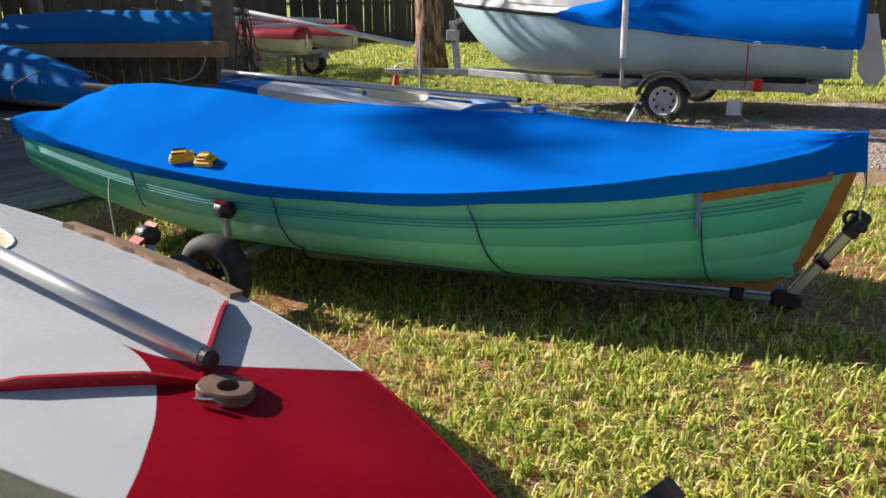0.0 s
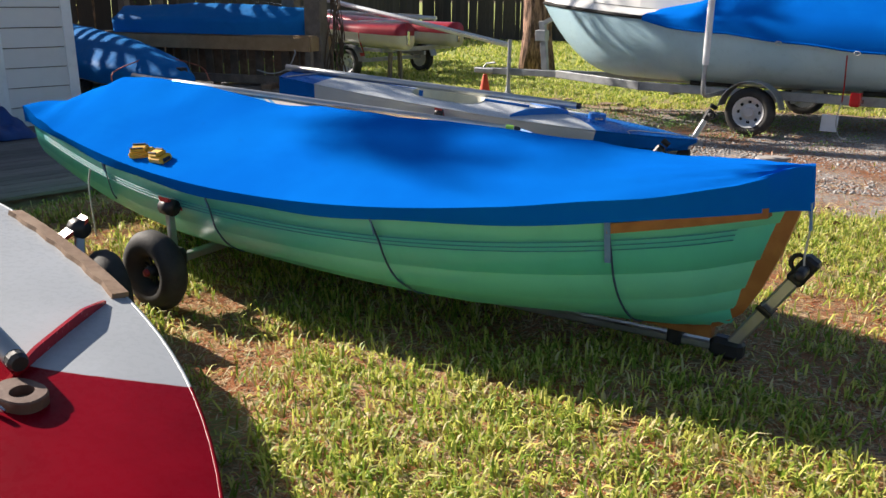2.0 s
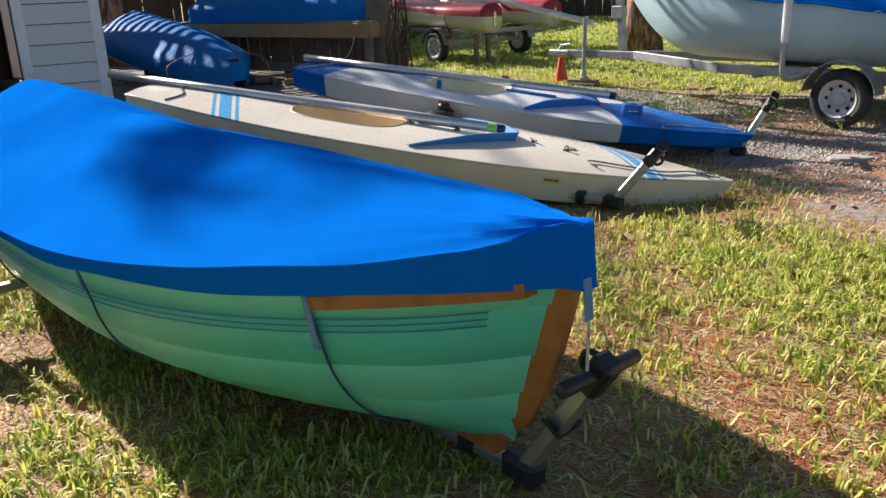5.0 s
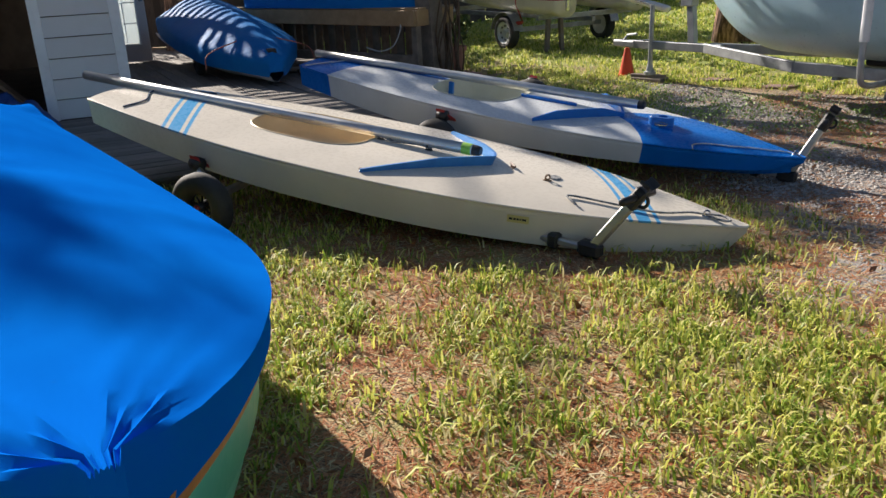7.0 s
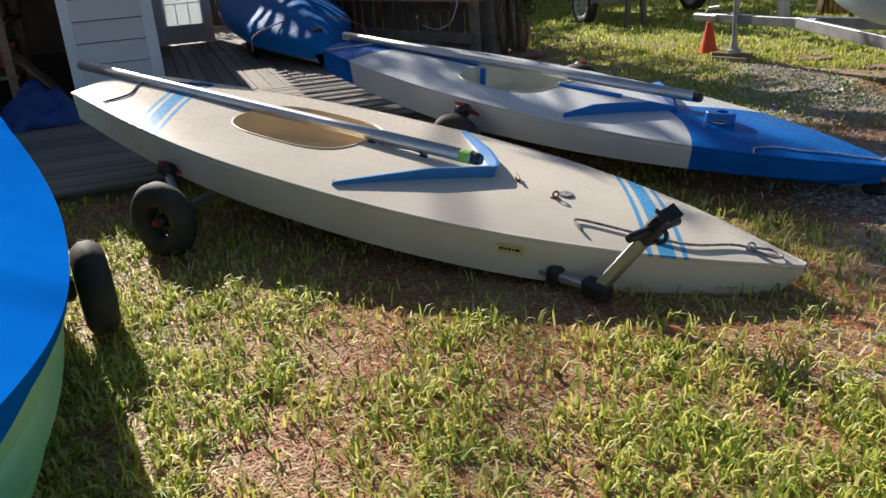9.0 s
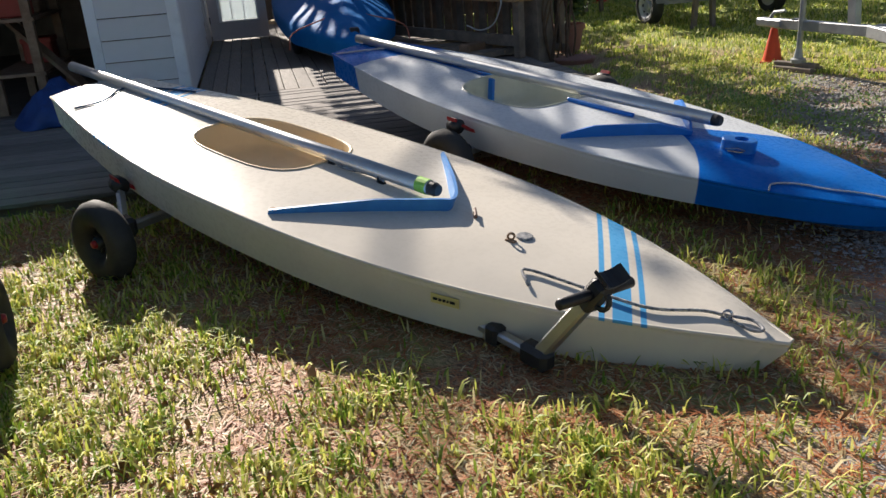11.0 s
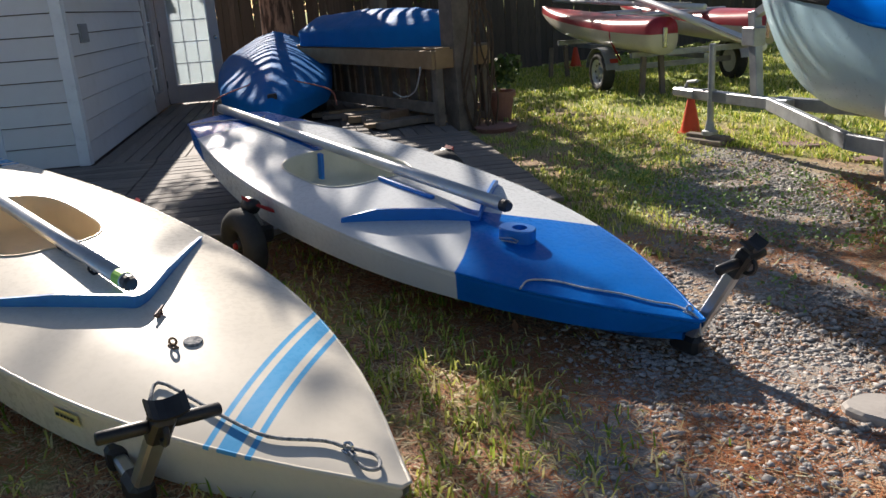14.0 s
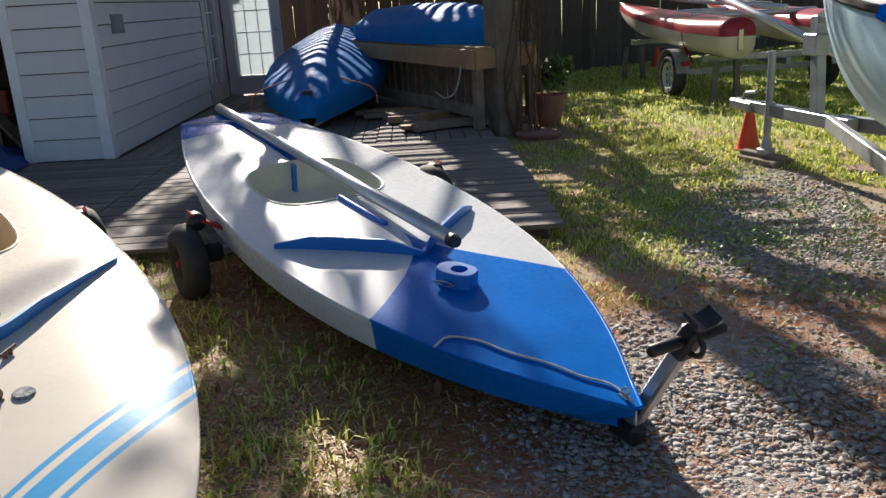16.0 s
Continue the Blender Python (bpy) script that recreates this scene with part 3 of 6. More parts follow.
dolly("aluminium dolly under the red-bowed dinghy", (-1.36, 2.92, gz(-1.36, 2.92) + TYRE_R), (-0.58, 4.17, gz(-0.58, 4.17) + TYRE_R - 0.02), (1.10, 2.63, 0.03), (1.27, 2.67, 0.20), (0.6, 0.75, 0.0), (-1.30, 3.04, 0.40), (-0.747, 4.217, 0.403))

# ---- fittings on the three daysailers ----
def within(boat, p):
    return boat.matrix_basis.inverted() @ Vector(p)


def spar(boat, a, b, label, band=None):
    """A bare aluminium boom laid along the deck, plugged at the end."""
    s = thing("boom", Matrix.Translation(a), label, "boom", "bare booms")
    v = Vector(b) - Vector(a)
    bm = bmesh.new()
    tube(bm, [Vector((0, 0, 0)), v * 0.3, v * 0.7, v * 0.985], 0.033, 16)
    part("tube", bm, spar_metal, s, smooth=True)
    bm = bmesh.new()
    tube(bm, [v * 0.984, v * 0.994, v], [0.031, 0.031, 0.024], 14)
    part("end_plug", bm, black_plastic, s)
    if band:
        bm = bmesh.new()
        tube(bm, [v * 0.965, v * 0.983], 0.0345, 16)
        part("tape_band", bm, band, s, "lime green tape")
    return s


spar_metal = plain("worn_spar_aluminium", (0.62, 0.63, 0.64), (0.5, 0.51, 0.52), 0.36, 0.7, 6, 90, 0.1, 0.003, 0.3)
lime = plain("lime_tape", (0.35, 0.7, 0.1), (0.3, 0.6, 0.08), 0.5)
splash_blue = plain("blue_splash_rail", (0.04, 0.2, 0.55), (0.05, 0.26, 0.62), 0.45, 0.0, 8, 60, 0.1)
ring_wood = plain("worn_block_wood", (0.11, 0.06, 0.042), (0.18, 0.11, 0.08), 0.6, 0.0, 14, 60, 0.3)
yellow_sticker = plain("yellow_sticker", (0.7, 0.6, 0.25), (0.64, 0.55, 0.22), 0.5)


def splash_rail(boat, pts, height, lean, mat, name="splash_rail"):
    """A thin upstanding board on the deck that follows pts (x, y of the boat)."""
    bm = bmesh.new()
    rows = []
    n = len(pts)
    for i, (x, y) in enumerate(pts):
        a, b = pts[max(i - 1, 0)], pts[min(i + 1, n - 1)]
        d = Vector((b[0] - a[0], b[1] - a[1], 0)).normalized()
        o = Vector((-d.y, d.x, 0)) * 0.007
        h = height * (0.45 + 0.55 * min(1.0, min(i, n - 1 - i) / (0.22 * n)))
        z = deck_height(4.2, x, y) - 0.012
        lx = Vector((lean, 0, 0))
        p = Vector((x, y, z))
        rows.append([p - o, p + o, p + o + lx * h + Vector((0, 0, h)), p - o + lx * h + Vector((0, 0, h))])
    loft(bm, rows, close=True, cap0=True, cap1=True)
    return part(name, tidy(bm), mat, boat)


def curve_pts(ctrl, n=26):
    """Smooth points through control points (Catmull-Rom)."""
    c = [Vector((*p, 0)) if len(p) == 2 else Vector(p) for p in ctrl]
    c = [c[0] * 2 - c[1]] + c + [c[-1] * 2 - c[-2]]
    out = []
    segs = len(c) - 3
    for k in range(n + 1):
        t = k / n * segs
        i = min(int(t), segs - 1)
        f = t - i
        p0, p1, p2, p3 = c[i:i + 4]
        out.append(0.5 * (2 * p1 + (p2 - p0) * f + (2 * p0 - 5 * p1 + 4 * p2 - p3) * f * f + (3 * p1 - p0 - 3 * p2 + p3) * f ** 3))
    return out


def rope(parent, ctrl, r, mat, name="rope", n=40):
    bm = bmesh.new()
    tube(bm, curve_pts(ctrl, n), r, 6)
    return part(name, bm, mat, parent, smooth=True)


def on_deck(L, pts, lift=0.008):
    return [(x, y, deck_height(L, x, y) + lift) for x, y in pts]


def eye_fitting(boat, L, x, y, mat, name="deck_eye", r=0.016, turn=0.0):
    bm = bmesh.new()
    z = deck_height(L, x, y)
    box(bm, x - 0.022, y - 0.012, z - 0.004, x + 0.022, y + 0.012, z + 0.006, 0.003)
    c, s = math.cos(turn), math.sin(turn)
    tube(bm, [(x + r * math.cos(a) * c, y + r * math.cos(a) * s, z + 0.02 + r * math.sin(a)) for a in np.linspace(0, math.tau, 13)[:-1]], 0.005, 6, closed=True)
    return part(name, bm, mat, boat)


def disc(boat, L, x, y, r, mat, name, h=0.004):
    bm = bmesh.new()
    z = deck_height(L, x, y)
    lathe(bm, [(0, z + h + 0.002), (r * 0.9, z + h + 0.002), (r, z + h - 0.001), (r, z - 0.01)], 28)
    bmesh.ops.translate(bm, verts=bm.verts, vec=(x, y, 0))
    return part(name, bm, mat, boat)


def cam_cleat(boat, L, x, y, turn):
    z = deck_height(L, x, y)
    m = Matrix.Translation((x, y, z)) @ Matrix.Rotation(turn, 4, "Z")
    bm = bmesh.new()
    box(bm, -0.045, -0.006, 0.014, 0.045, 0.006, 0.026, 0.004, m)
    box(bm, -0.018, -0.008, -0.004, -0.008, 0.008, 0.018, 0.002, m)
    box(bm, 0.008, -0.008, -0.004, 0.018, 0.008, 0.018, 0.002, m)
    return part("cleat", bm, ring_wood, boat, "small horn cleat")


def mast_ring(boat, L, x, y, mat, turn=0.0, tall=0.058):
    """Halyard block round the mast hole: a thick oblong with a round hole and a clip."""
    z = deck_height(L, x, y)
    m = Matrix.Translation((x, y, z)) @ Matrix.Rotation(turn, 4, "Z")
    bm = bmesh.new()
    n = 28
    outer = [(0.085 * math.copysign(abs(math.cos(a)) ** 0.8, math.cos(a)), 0.06 * math.copysign(abs(math.sin(a)) ** 0.8, math.sin(a))) for a in np.linspace(0, math.tau, n + 1)[:-1]]
    inner = [(0.01 + 0.034 * math.cos(a), 0.034 * math.sin(a)) for a in np.linspace(0, math.tau, n + 1)[:-1]]
    rows = [[(a, b, -0.004) for a, b in outer], [(a, b, tall - 0.006) for a, b in outer], [(a * 0.95, b * 0.95, tall) for a, b in outer], [(a, b, tall) for a, b in inner], [(a, b, 0.004) for a, b in inner], [(0.01, 0, 0.003)] * n]
    loft(bm, rows, close=True)
    bmesh.ops.transform(bm, matrix=m, verts=bm.verts)
    b = part("mast_block", tidy(bm), mat, boat, "mast step block with a round hole")
    bm = bmesh.new()
    tube(bm, [m @ Vector(p) for p in ((-0.06, -0.075, 0.02), (0.0, -0.078, 0.03), (0.03, -0.078, 0.02), (0.02, -0.076, 0.012), (-0.05, -0.075, 0.012))], 0.005, 6)
    o = part("clip", bm, chrome, boat)
    return b


# cream dinghy
L1 = 4.336
spar(sf_boat, (-2.79, 7.10, 0.755), (0.40, 7.725, 0.40), "bare aluminium boom lying on the cream deck", lime)
p = [within(sf_boat, q) for q in ((0.039, 7.114, 0.385), (0.468, 7.718, 0.372), (-0.188, 8.154, 0.321))]
splash_rail(sf_boat, [(q.x, q.y) for q in curve_pts([(p[0].x - 0.02, p[0].y), (p[0].x * 0.5 + p[1].x * 0.5 + 0.01, p[0].y * 0.5 + p[1].y * 0.5), (p[1].x * 0.9 + p[0].x * 0.1 + 0.01, p[1].y * 0.88 + p[0].y * 0.12), (p[1].x, p[1].y + 0.02), (p[1].x * 0.6 + p[2].x * 0.4 + 0.03, p[1].y * 0.6 + p[2].y * 0.4), (p[2].x, p[2].y + 0.02)], 40)], 0.07, 0.35, splash_blue)
cam_cleat(sf_boat, L1, 3.04, -0.02, 2.3)
eye_fitting(sf_boat, L1, 3.28, -0.10, old_wood, "halyard_eye", 0.013, 0.7)
disc(sf_boat, L1, 3.30, -0.035, 0.034, rope_grey, "inspection_plate", 0.006)
eye_fitting(sf_boat, L1, 4.13, -0.03, chrome, "bow_eye", 0.014, 0.3)
rope(sf_boat, on_deck(L1, [(3.52, -0.32), (3.45, -0.25), (3.6, -0.22), (3.75, -0.2), (3.92, -0.16), (4.05, -0.06), (4.12, -0.03), (4.2, 0.01), (4.25, -0.02), (4.22, -0.05), (4.14, -0.04)], 0.012), 0.006, rope_grey, "painter_rope")
rope(sf_boat, on_deck(L1, [(0.38, -0.36), (0.42, -0.2), (0.3, -0.04), (0.3, 0.06), (0.45, 0.2), (0.6, 0.3)], 0.008), 0.006, cord_dark, "stern_line")
rope(sf_boat, [(2.18, -0.01, 0.075), (2.25, -0.02, 0.06), (2.42, -0.015, 0.07), (2.52, -0.02, 0.065)], 0.008, rope_grey, "mainsheet_bridle")
for x, y in ((2.16, -0.005), (2.5, -0.02)):
    eye_fitting(sf_boat, L1, x, y, black_plastic, "sheet_block", 0.018, 1.2)
disc(sf_boat, L1, 2.33, -0.50, 0.012, old_wood, "drain_plug")
# class sticker on the side
bm = bmesh.new()
ua, ub = 3.22 / L1, 3.33 / L1
ya, yb = -half_beam(ua) - 0.003, -half_beam(ub) - 0.003
vs = [bm.verts.new(q) for q in ((3.22, ya, -0.085), (3.33, yb, -0.085), (3.33, yb - 0.003, -0.045), (3.22, ya - 0.003, -0.045))]
f = bm.faces.new(vs)
r = bmesh.ops.extrude_face_region(bm, geom=[f])
bmesh.ops.translate(bm, verts=[v for v in r["geom"] if isinstance(v, bmesh.types.BMVert)], vec=(0, -0.002, 0))
sticker = part("sticker", bm, yellow_sticker, sf_boat, "small yellow maker's sticker")
bm = bmesh.new()
for k, (w0, w1) in enumerate(((0.012, 0.03), (0.034, 0.046), (0.05, 0.062), (0.066, 0.074), (0.078, 0.098))):
    xa, xb = 3.22 + w0, 3.22 + w1
    yy = lambda x: ya + (yb - ya) * (x - 3.22) / 0.11 - 0.0085
    vs = [bm.verts.new(q) for q in ((xa, yy(xa), -0.069), (xb, yy(xb), -0.069), (xb, yy(xb), -0.058), (xa, yy(xa), -0.058))]
    bm.faces.new(vs)
part("lettering", bm, dark_hole, sticker)

# white and blue dinghy
L2 = 4.18
spar(fb_boat, (-2.508, 9.14, 0.70), (0.573, 9.436, 0.405), "worn aluminium boom on the blue-ended dinghy")
p = [within(fb_boat, q) for q in ((0.022, 8.815, 0.372), (0.47, 9.33, 0.414), (-0.02, 9.82, 0.413))]
for a, b in ((p[0], p[1]), (p[2], p[1])):
    pts = [(a.x + (b.x - a.x) * k / 12, a.y + (b.y - a.y) * k / 12) for k in range(13)]
    splash_rail(fb_boat, pts, 0.075, 0.15, blue_paint)
mast_ring(fb_boat, L2, 3.22, -0.06, blue_paint, 0.5)
rope(fb_boat, on_deck(L2, [(3.56, -0.36), (3.54, -0.29), (3.62, -0.22), (3.74, -0.17), (3.86, -0.10), (3.98, -0.05), (4.06, 0.0)], 0.006) + [(4.16, 0.0, 0.0), (4.185, -0.005, -0.06)], 0.0042, rope_white, "painter_rope")
rope(fb_boat, on_deck(L2, [(0.08, -0.33), (0.2, -0.2), (0.3, -0.02), (0.34, 0.1), (0.28, 0.16)], 0.012), 0.006, rope_white, "stern_line")
eye_fitting(fb_boat, L2, 4.12, 0.0, chrome, "bow_eye", 0.012, 0.2)
rope(fb_boat, on_deck(L2, [(2.1, -0.06), (2.3, -0.05), (2.55, -0.03)], 0.01), 0.014, blue_paint, "hiking_bar")
bm = bmesh.new()
beam(bm, (1.44, -0.05, 0.05), (1.44, -0.05, -0.11), 0.02, 0.04)
part("tub_strap", bm, blue_paint, fb_boat)

# white and red dinghy
L3 = 4.20
spar(rb_boat, (-2.6, 4.30, 0.73), (0.055, 3.10, 0.34), "aluminium boom on the red-bowed dinghy")
p = [within(rb_boat, q) for q in ((-0.62, 2.86, 0.33), (0.02, 3.07, 0.3), (-0.17, 3.70, 0.25))]
for a, b in ((p[0], p[1]), (p[2], p[1])):
    pts = [(a.x + (b.x - a.x) * k / 12, a.y + (b.y - a.y) * k / 12) for k in range(13)]
    splash_rail(rb_boat, pts, 0.055, 0.1, red_paint)
q = within(rb_boat, (0.113, 3.03, 0.243))
mast_ring(rb_boat, L3, q.x, q.y, ring_wood, 0.4, 0.036)
bm = bmesh.new()
p0, p1 = within(rb_boat, (-1.18, 4.17, 0.4)), within(rb_boat, (-0.2, 3.70, 0.27))
rows = []
for k in range(17):
    f = k / 16
    x = p0.x + (p1.x - p0.x) * f
    w = half_beam(x / L3)
    wob = 0.006 * math.sin(k * 1.9)
    rows.append([(x, w - 0.05 + wob, 0.0), (x, w + 0.012, -0.012), (x, w + 0.014, 0.022), (x, w - 0.045 + wob, 0.03)])
loft(bm, rows, close=True, cap0=True, cap1=True)
part("wooden_guard", tidy(bm), old_wood, rb_boat, "chipped wooden gunwale guard")

# ---- lashings, tools and lines on the green skiff ----
def hull_side(u, f):
    r = gr_ring(u, 6)
    k = min(f * 6, 5.999)
    i = int(k)
    (y0, z0), (y1, z1) = r[i], r[i + 1]
    y, z = y0 + (y1 - y0) * (k - i), z0 + (z1 - z0) * (k - i)
    rake = 0.19 * max(0.0, (u - 0.8) / 0.2) ** 1.5
    return Vector((u * GL - rake * (gr_sheer(u) - z) / 0.55, -(y + 0.012), z))


tab_blue = plain("pale_blue_webbing", (0.1, 0.22, 0.42), (0.14, 0.27, 0.46), 0.8, 0.0, 20, 150, 0.3)
for u0, u1, f1 in ((0.452, 0.468, 0.62), (0.676, 0.704, 0.74), (0.876, 0.90, 0.93), (0.235, 0.245, 0.4)):
    a = hull_side(u0, 0.0)
    rope(cover, [a + Vector((0, -0.012, -0.07))] + [hull_side(u0 + (u1 - u0) * k / 8, f1 * k / 8) for k in range(2, 9)], 0.004, cord_dark, "lashing")
    bm = bmesh.new()
    beam(bm, a + Vector((0, -0.016, -0.04)), hull_side(u0 + 0.004, 0.27 if u0 > 0.8 else 0.16) + Vector((0, -0.004, 0)), 0.022 if u0 > 0.8 else 0.012, 0.005)
    part("webbing_tab", bm, tab_blue, cover)
cove_teal = plain("teal_line", (0.03, 0.30, 0.36), (0.03, 0.26, 0.32), 0.5)
for k in range(3):
    bm = bmesh.new()
    tube(bm, [hull_side(0.04 + 0.93 * i / 40, 0.17 + 0.022 * k) + Vector((0, 0.006, 0)) for i in range(41)], 0.0022, 5)
    part("cove_line", bm, cove_teal, gr_boat, smooth=True)
# hanging ends at bow and stern
q = Vector((GL + 0.02, -0.01, -0.14))
rope(cover, [q, q + Vector((0.01, 0, -0.06)), q + Vector((0.0, 0.01, -0.15)), q + Vector((0.005, 0, -0.24))], 0.004, rope_white, "bow_tie")
bm = bmesh.new()
beam(bm, q + Vector((0.005, 0, 0.03)), q + Vector((0.012, 0, -0.07)), 0.025, 0.006)
part("webbing_tab", bm, tab_blue, cover)
q = hull_side(0.19, 0.22)
rope(cover, [q, q + Vector((0, -0.02, -0.12)), q + Vector((0.01, -0.02, -0.38))], 0.005, rope_white, "stern_tie")

yellow = plain("yellow_tool_plastic", (0.75, 0.42, 0.02), (0.68, 0.36, 0.02), 0.45, 0.0, 12, 90)


def battery(m, label):
    """A yellow tool battery: stepped body, dark rails, vents."""
    b = thing("tool_battery", m, label, "tool battery", "yellow tool batteries")
    bm = bmesh.new()
    box(bm, -0.062, -0.036, 0.0, 0.062, 0.036, 0.038, 0.01)
    box(bm, -0.05, -0.031, 0.034, 0.038, 0.031, 0.056, 0.009)
    part("body", bm, yellow, b)
    bm = bmesh.new()
    box(bm, -0.045, -0.027, 0.0555, 0.025, -0.017, 0.062, 0.002)
    box(bm, -0.045, 0.017, 0.0555, 0.025, 0.027, 0.062, 0.002)
    part("rail", bm, black_plastic, b)
    bm = bmesh.new()
    box(bm, 0.058, -0.022, 0.01, 0.066, 0.022, 0.028, 0.003)
    part("latch", bm, black_plastic, b)
    return b


for x, y, a in ((-0.84, 4.80, 15), (-0.68, 4.74, -22)):
    q = GR_M.inverted() @ Vector((x, y, 0.6))
    u = q.x / GL
    af = abs(q.y) / (gr_half(u) + 0.02)
    z = gr_sheer(u) + 0.012 - 0.04 * af ** 4 + ridge_height(u) * (1 - af ** 1.12)
    q = GR_M @ Vector((q.x, q.y, z))
    battery(pose(q.x, q.y, q.z - 0.004, 20, -4, a), "yellow and black tool battery lying on the blue cover")

# ---- boathouse, deck and pergola ----
HOUSE = Matrix.Translation((-4.75, 8.53, 0)) @ Matrix.Rotation(radians(-24.0), 4, "Z")
DECK_Z = 0.085
siding_paint = Graph("grey_siding_paint")
r1 = siding_paint.piece_random()
c1 = siding_paint.mix(r1, (0.70, 0.69, 0.70), (0.76, 0.75, 0.76))
c1 = siding_paint.mix(siding_paint.math("MULTIPLY", siding_paint.ramp(siding_paint.noise(2.5, 5, 0.7), 0.45, 0.75), 0.3), c1, (0.54, 0.53, 0.52))
siding_mat = siding_paint.shade(c1, 0.6, 0.0, siding_paint.noise(30, 4, stretch=(0.2, 0.2, 4)), 0.2, 0.004)
white_trim = plain("white_trim_paint", (0.86, 0.87, 0.9), (0.78, 0.79, 0.82), 0.5, 0.0, 2.5, 40, 0.1, 0.003, 0.25)
door_paint = plain("mauve_grey_door_paint", (0.55, 0.50, 0.50), (0.50, 0.45, 0.46), 0.5, 0.0, 2.5, 40, 0.08)
# plywood colour is darkened to stand in for the unlit boathouse interior
inside_mat = plain("shade_dark_plywood", (0.16, 0.12, 0.09), (0.1, 0.08, 0.06), 0.8)
roof_mat = plain("roof_shingle_felt", (0.12, 0.12, 0.12), (0.18, 0.17, 0.16), 0.9)
curtain = plain("pale_blind", (0.78, 0.8, 0.74), (0.7, 0.72, 0.66), 0.8, 0.0, 6, 60)
g = Graph("translucent_blind")
blind_glow = g.shade((0.86, 0.88, 0.88), 0.9)
tr = g.t.nodes.new("ShaderNodeBsdfTranslucent")
tr.inputs[0].default_value = (0.80, 0.86, 0.90, 1)
mx = g.t.nodes.new("ShaderNodeMixShader")
mx.inputs[0].default_value = 0.65
g.t.links.new(g.b.outputs[0], mx.inputs[1])
g.t.links.new(tr.outputs[0], mx.inputs[2])
g.t.links.new(mx.outputs[0], g.t.nodes["Material Output"].inputs[0])
g = Graph("window_glass")
glass = g.shade((0.95, 0.97, 0.96), 0.03, 0.0, Transmission_Weight=0.85, IOR=1.45)
g = Graph("deck_boards")
rnd = g.piece_random()
grain = g.noise(7, 6, 0.7, stretch=(18, 0.7, 18))
c1 = g.mix(rnd, (0.17, 0.155, 0.145), (0.27, 0.245, 0.225))
c1 = g.mix(g.ramp(grain, 0.42, 0.68), c1, (0.10, 0.085, 0.075))
c1 = g.mix(g.math("MULTIPLY", g.ramp(g.noise(1.3, 4, offset=4.0), 0.5, 0.7), 0.5), c1, (0.3, 0.24, 0.17))
board_mat = g.shade(c1, 0.8, 0.0, grain, 0.5, 0.006)
lumber = plain("new_lumber", (0.42, 0.27, 0.14), (0.34, 0.21, 0.1), 0.65, 0.0, 8, 60, 0.2)
grey_lumber = plain("grey_lumber", (0.17, 0.135, 0.105), (0.25, 0.2, 0.16), 0.85, 0.0, 7, 50, 0.5, 0.006, 0.4)
bark = Graph("pine_bark")
plates = bark.noise(9, 5, 0.65, stretch=(1.6, 1.6, 0.35))
bark_mat = bark.shade(bark.mix(bark.ramp(plates, 0.4, 0.62), (0.09, 0.05, 0.035), (0.44, 0.26, 0.18)), 0.9, 0.0, plates, 0.9, 0.05)


def house_local(name, label, category="wall", kind="structure"):
    ob = new(name)
    ob.matrix_basis = HOUSE.copy()
    return tagged(ob, label, category, kind=kind)


def clapboards(parent, x0, y0, x1, y1, z0, z1, course=0.2):
    """Lapped boards on a wall face from (x0, y0) to (x1, y1); outward is to the right of that line."""
    d = Vector((x1 - x0, y1 - y0, 0))
    length = d.length
    d.normalize()
    o = Vector((d.y, -d.x, 0))
    bm = bmesh.new()
    rows = [[(0, 0.0, 0), (0, 0.03, 0), (0, 0.014, course - 0.010), (0, 0, course - 0.010)], [(length, 0.0, 0), (length, 0.03, 0), (length, 0.014, course - 0.010), (length, 0, course - 0.010)]]
    loft(bm, rows, close=True, cap0=True, cap1=True)
    me = mesh_of(tidy(bm), "siding_board")
    me.materials.append(siding_mat)
    k = int((z1 - z0) / course + 0.999)
    for i in range(k):
        ob = new("siding_board", me)
        ob.parent = parent
        ob.matrix_basis = Matrix(((d.x, o.x, 0, x0), (d.y, o.y, 0, y0), (0, 0, 1, z0 + i * course), (0, 0, 0, 1)))


# wall height is set low so the eave's shadow ends at the dinghy's stern
WALL_H = 2.12
front = house_local("wall_front", "narrow front wall of grey lap siding")
bm = bmesh.new()
box(bm, -0.12, -0.72, 0.0, -0.005, -0.005, WALL_H)
# the dark core also shows in the gaps between siding boards
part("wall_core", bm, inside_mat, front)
clapboards(front, 0.0, -0.70, 0.0, -0.06, DECK_Z + 0.01, WALL_H)
side = house_local("wall_side", "long side wall of grey lap siding beside the deck")
bm = bmesh.new()
box(bm, -4.05, -0.12, 0.0, -0.125, -0.005, WALL_H)
box(bm, -6.3, -0.12, 0.0, -6.15, -0.005, WALL_H)
part("wall_core", bm, inside_mat, side)
clapboards(side, -0.06, 0.0, -4.0, 0.0, DECK_Z + 0.01, WALL_H)
for (x0, y0, x1, y1), nm in (((-0.03, -0.075, 0.03, 0.03), "corner_board"), ((-0.03, -0.80, 0.03, -0.70), "opening_jamb")):
    bm = bmesh.new()
    box(bm, x0, y0, DECK_Z, x1, y1, WALL_H, 0.004)
    part(nm, bm, white_trim, front, "white painted corner board")
bm = bmesh.new()
box(bm, -0.085, 0.026, DECK_Z, -0.03, 0.034, WALL_H, 0.002)
part("corner_trim", bm, white_trim, side)
rest = house_local("wall_back", "unseen plain closing walls of the boathouse, coloured dark for shade")
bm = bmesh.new()
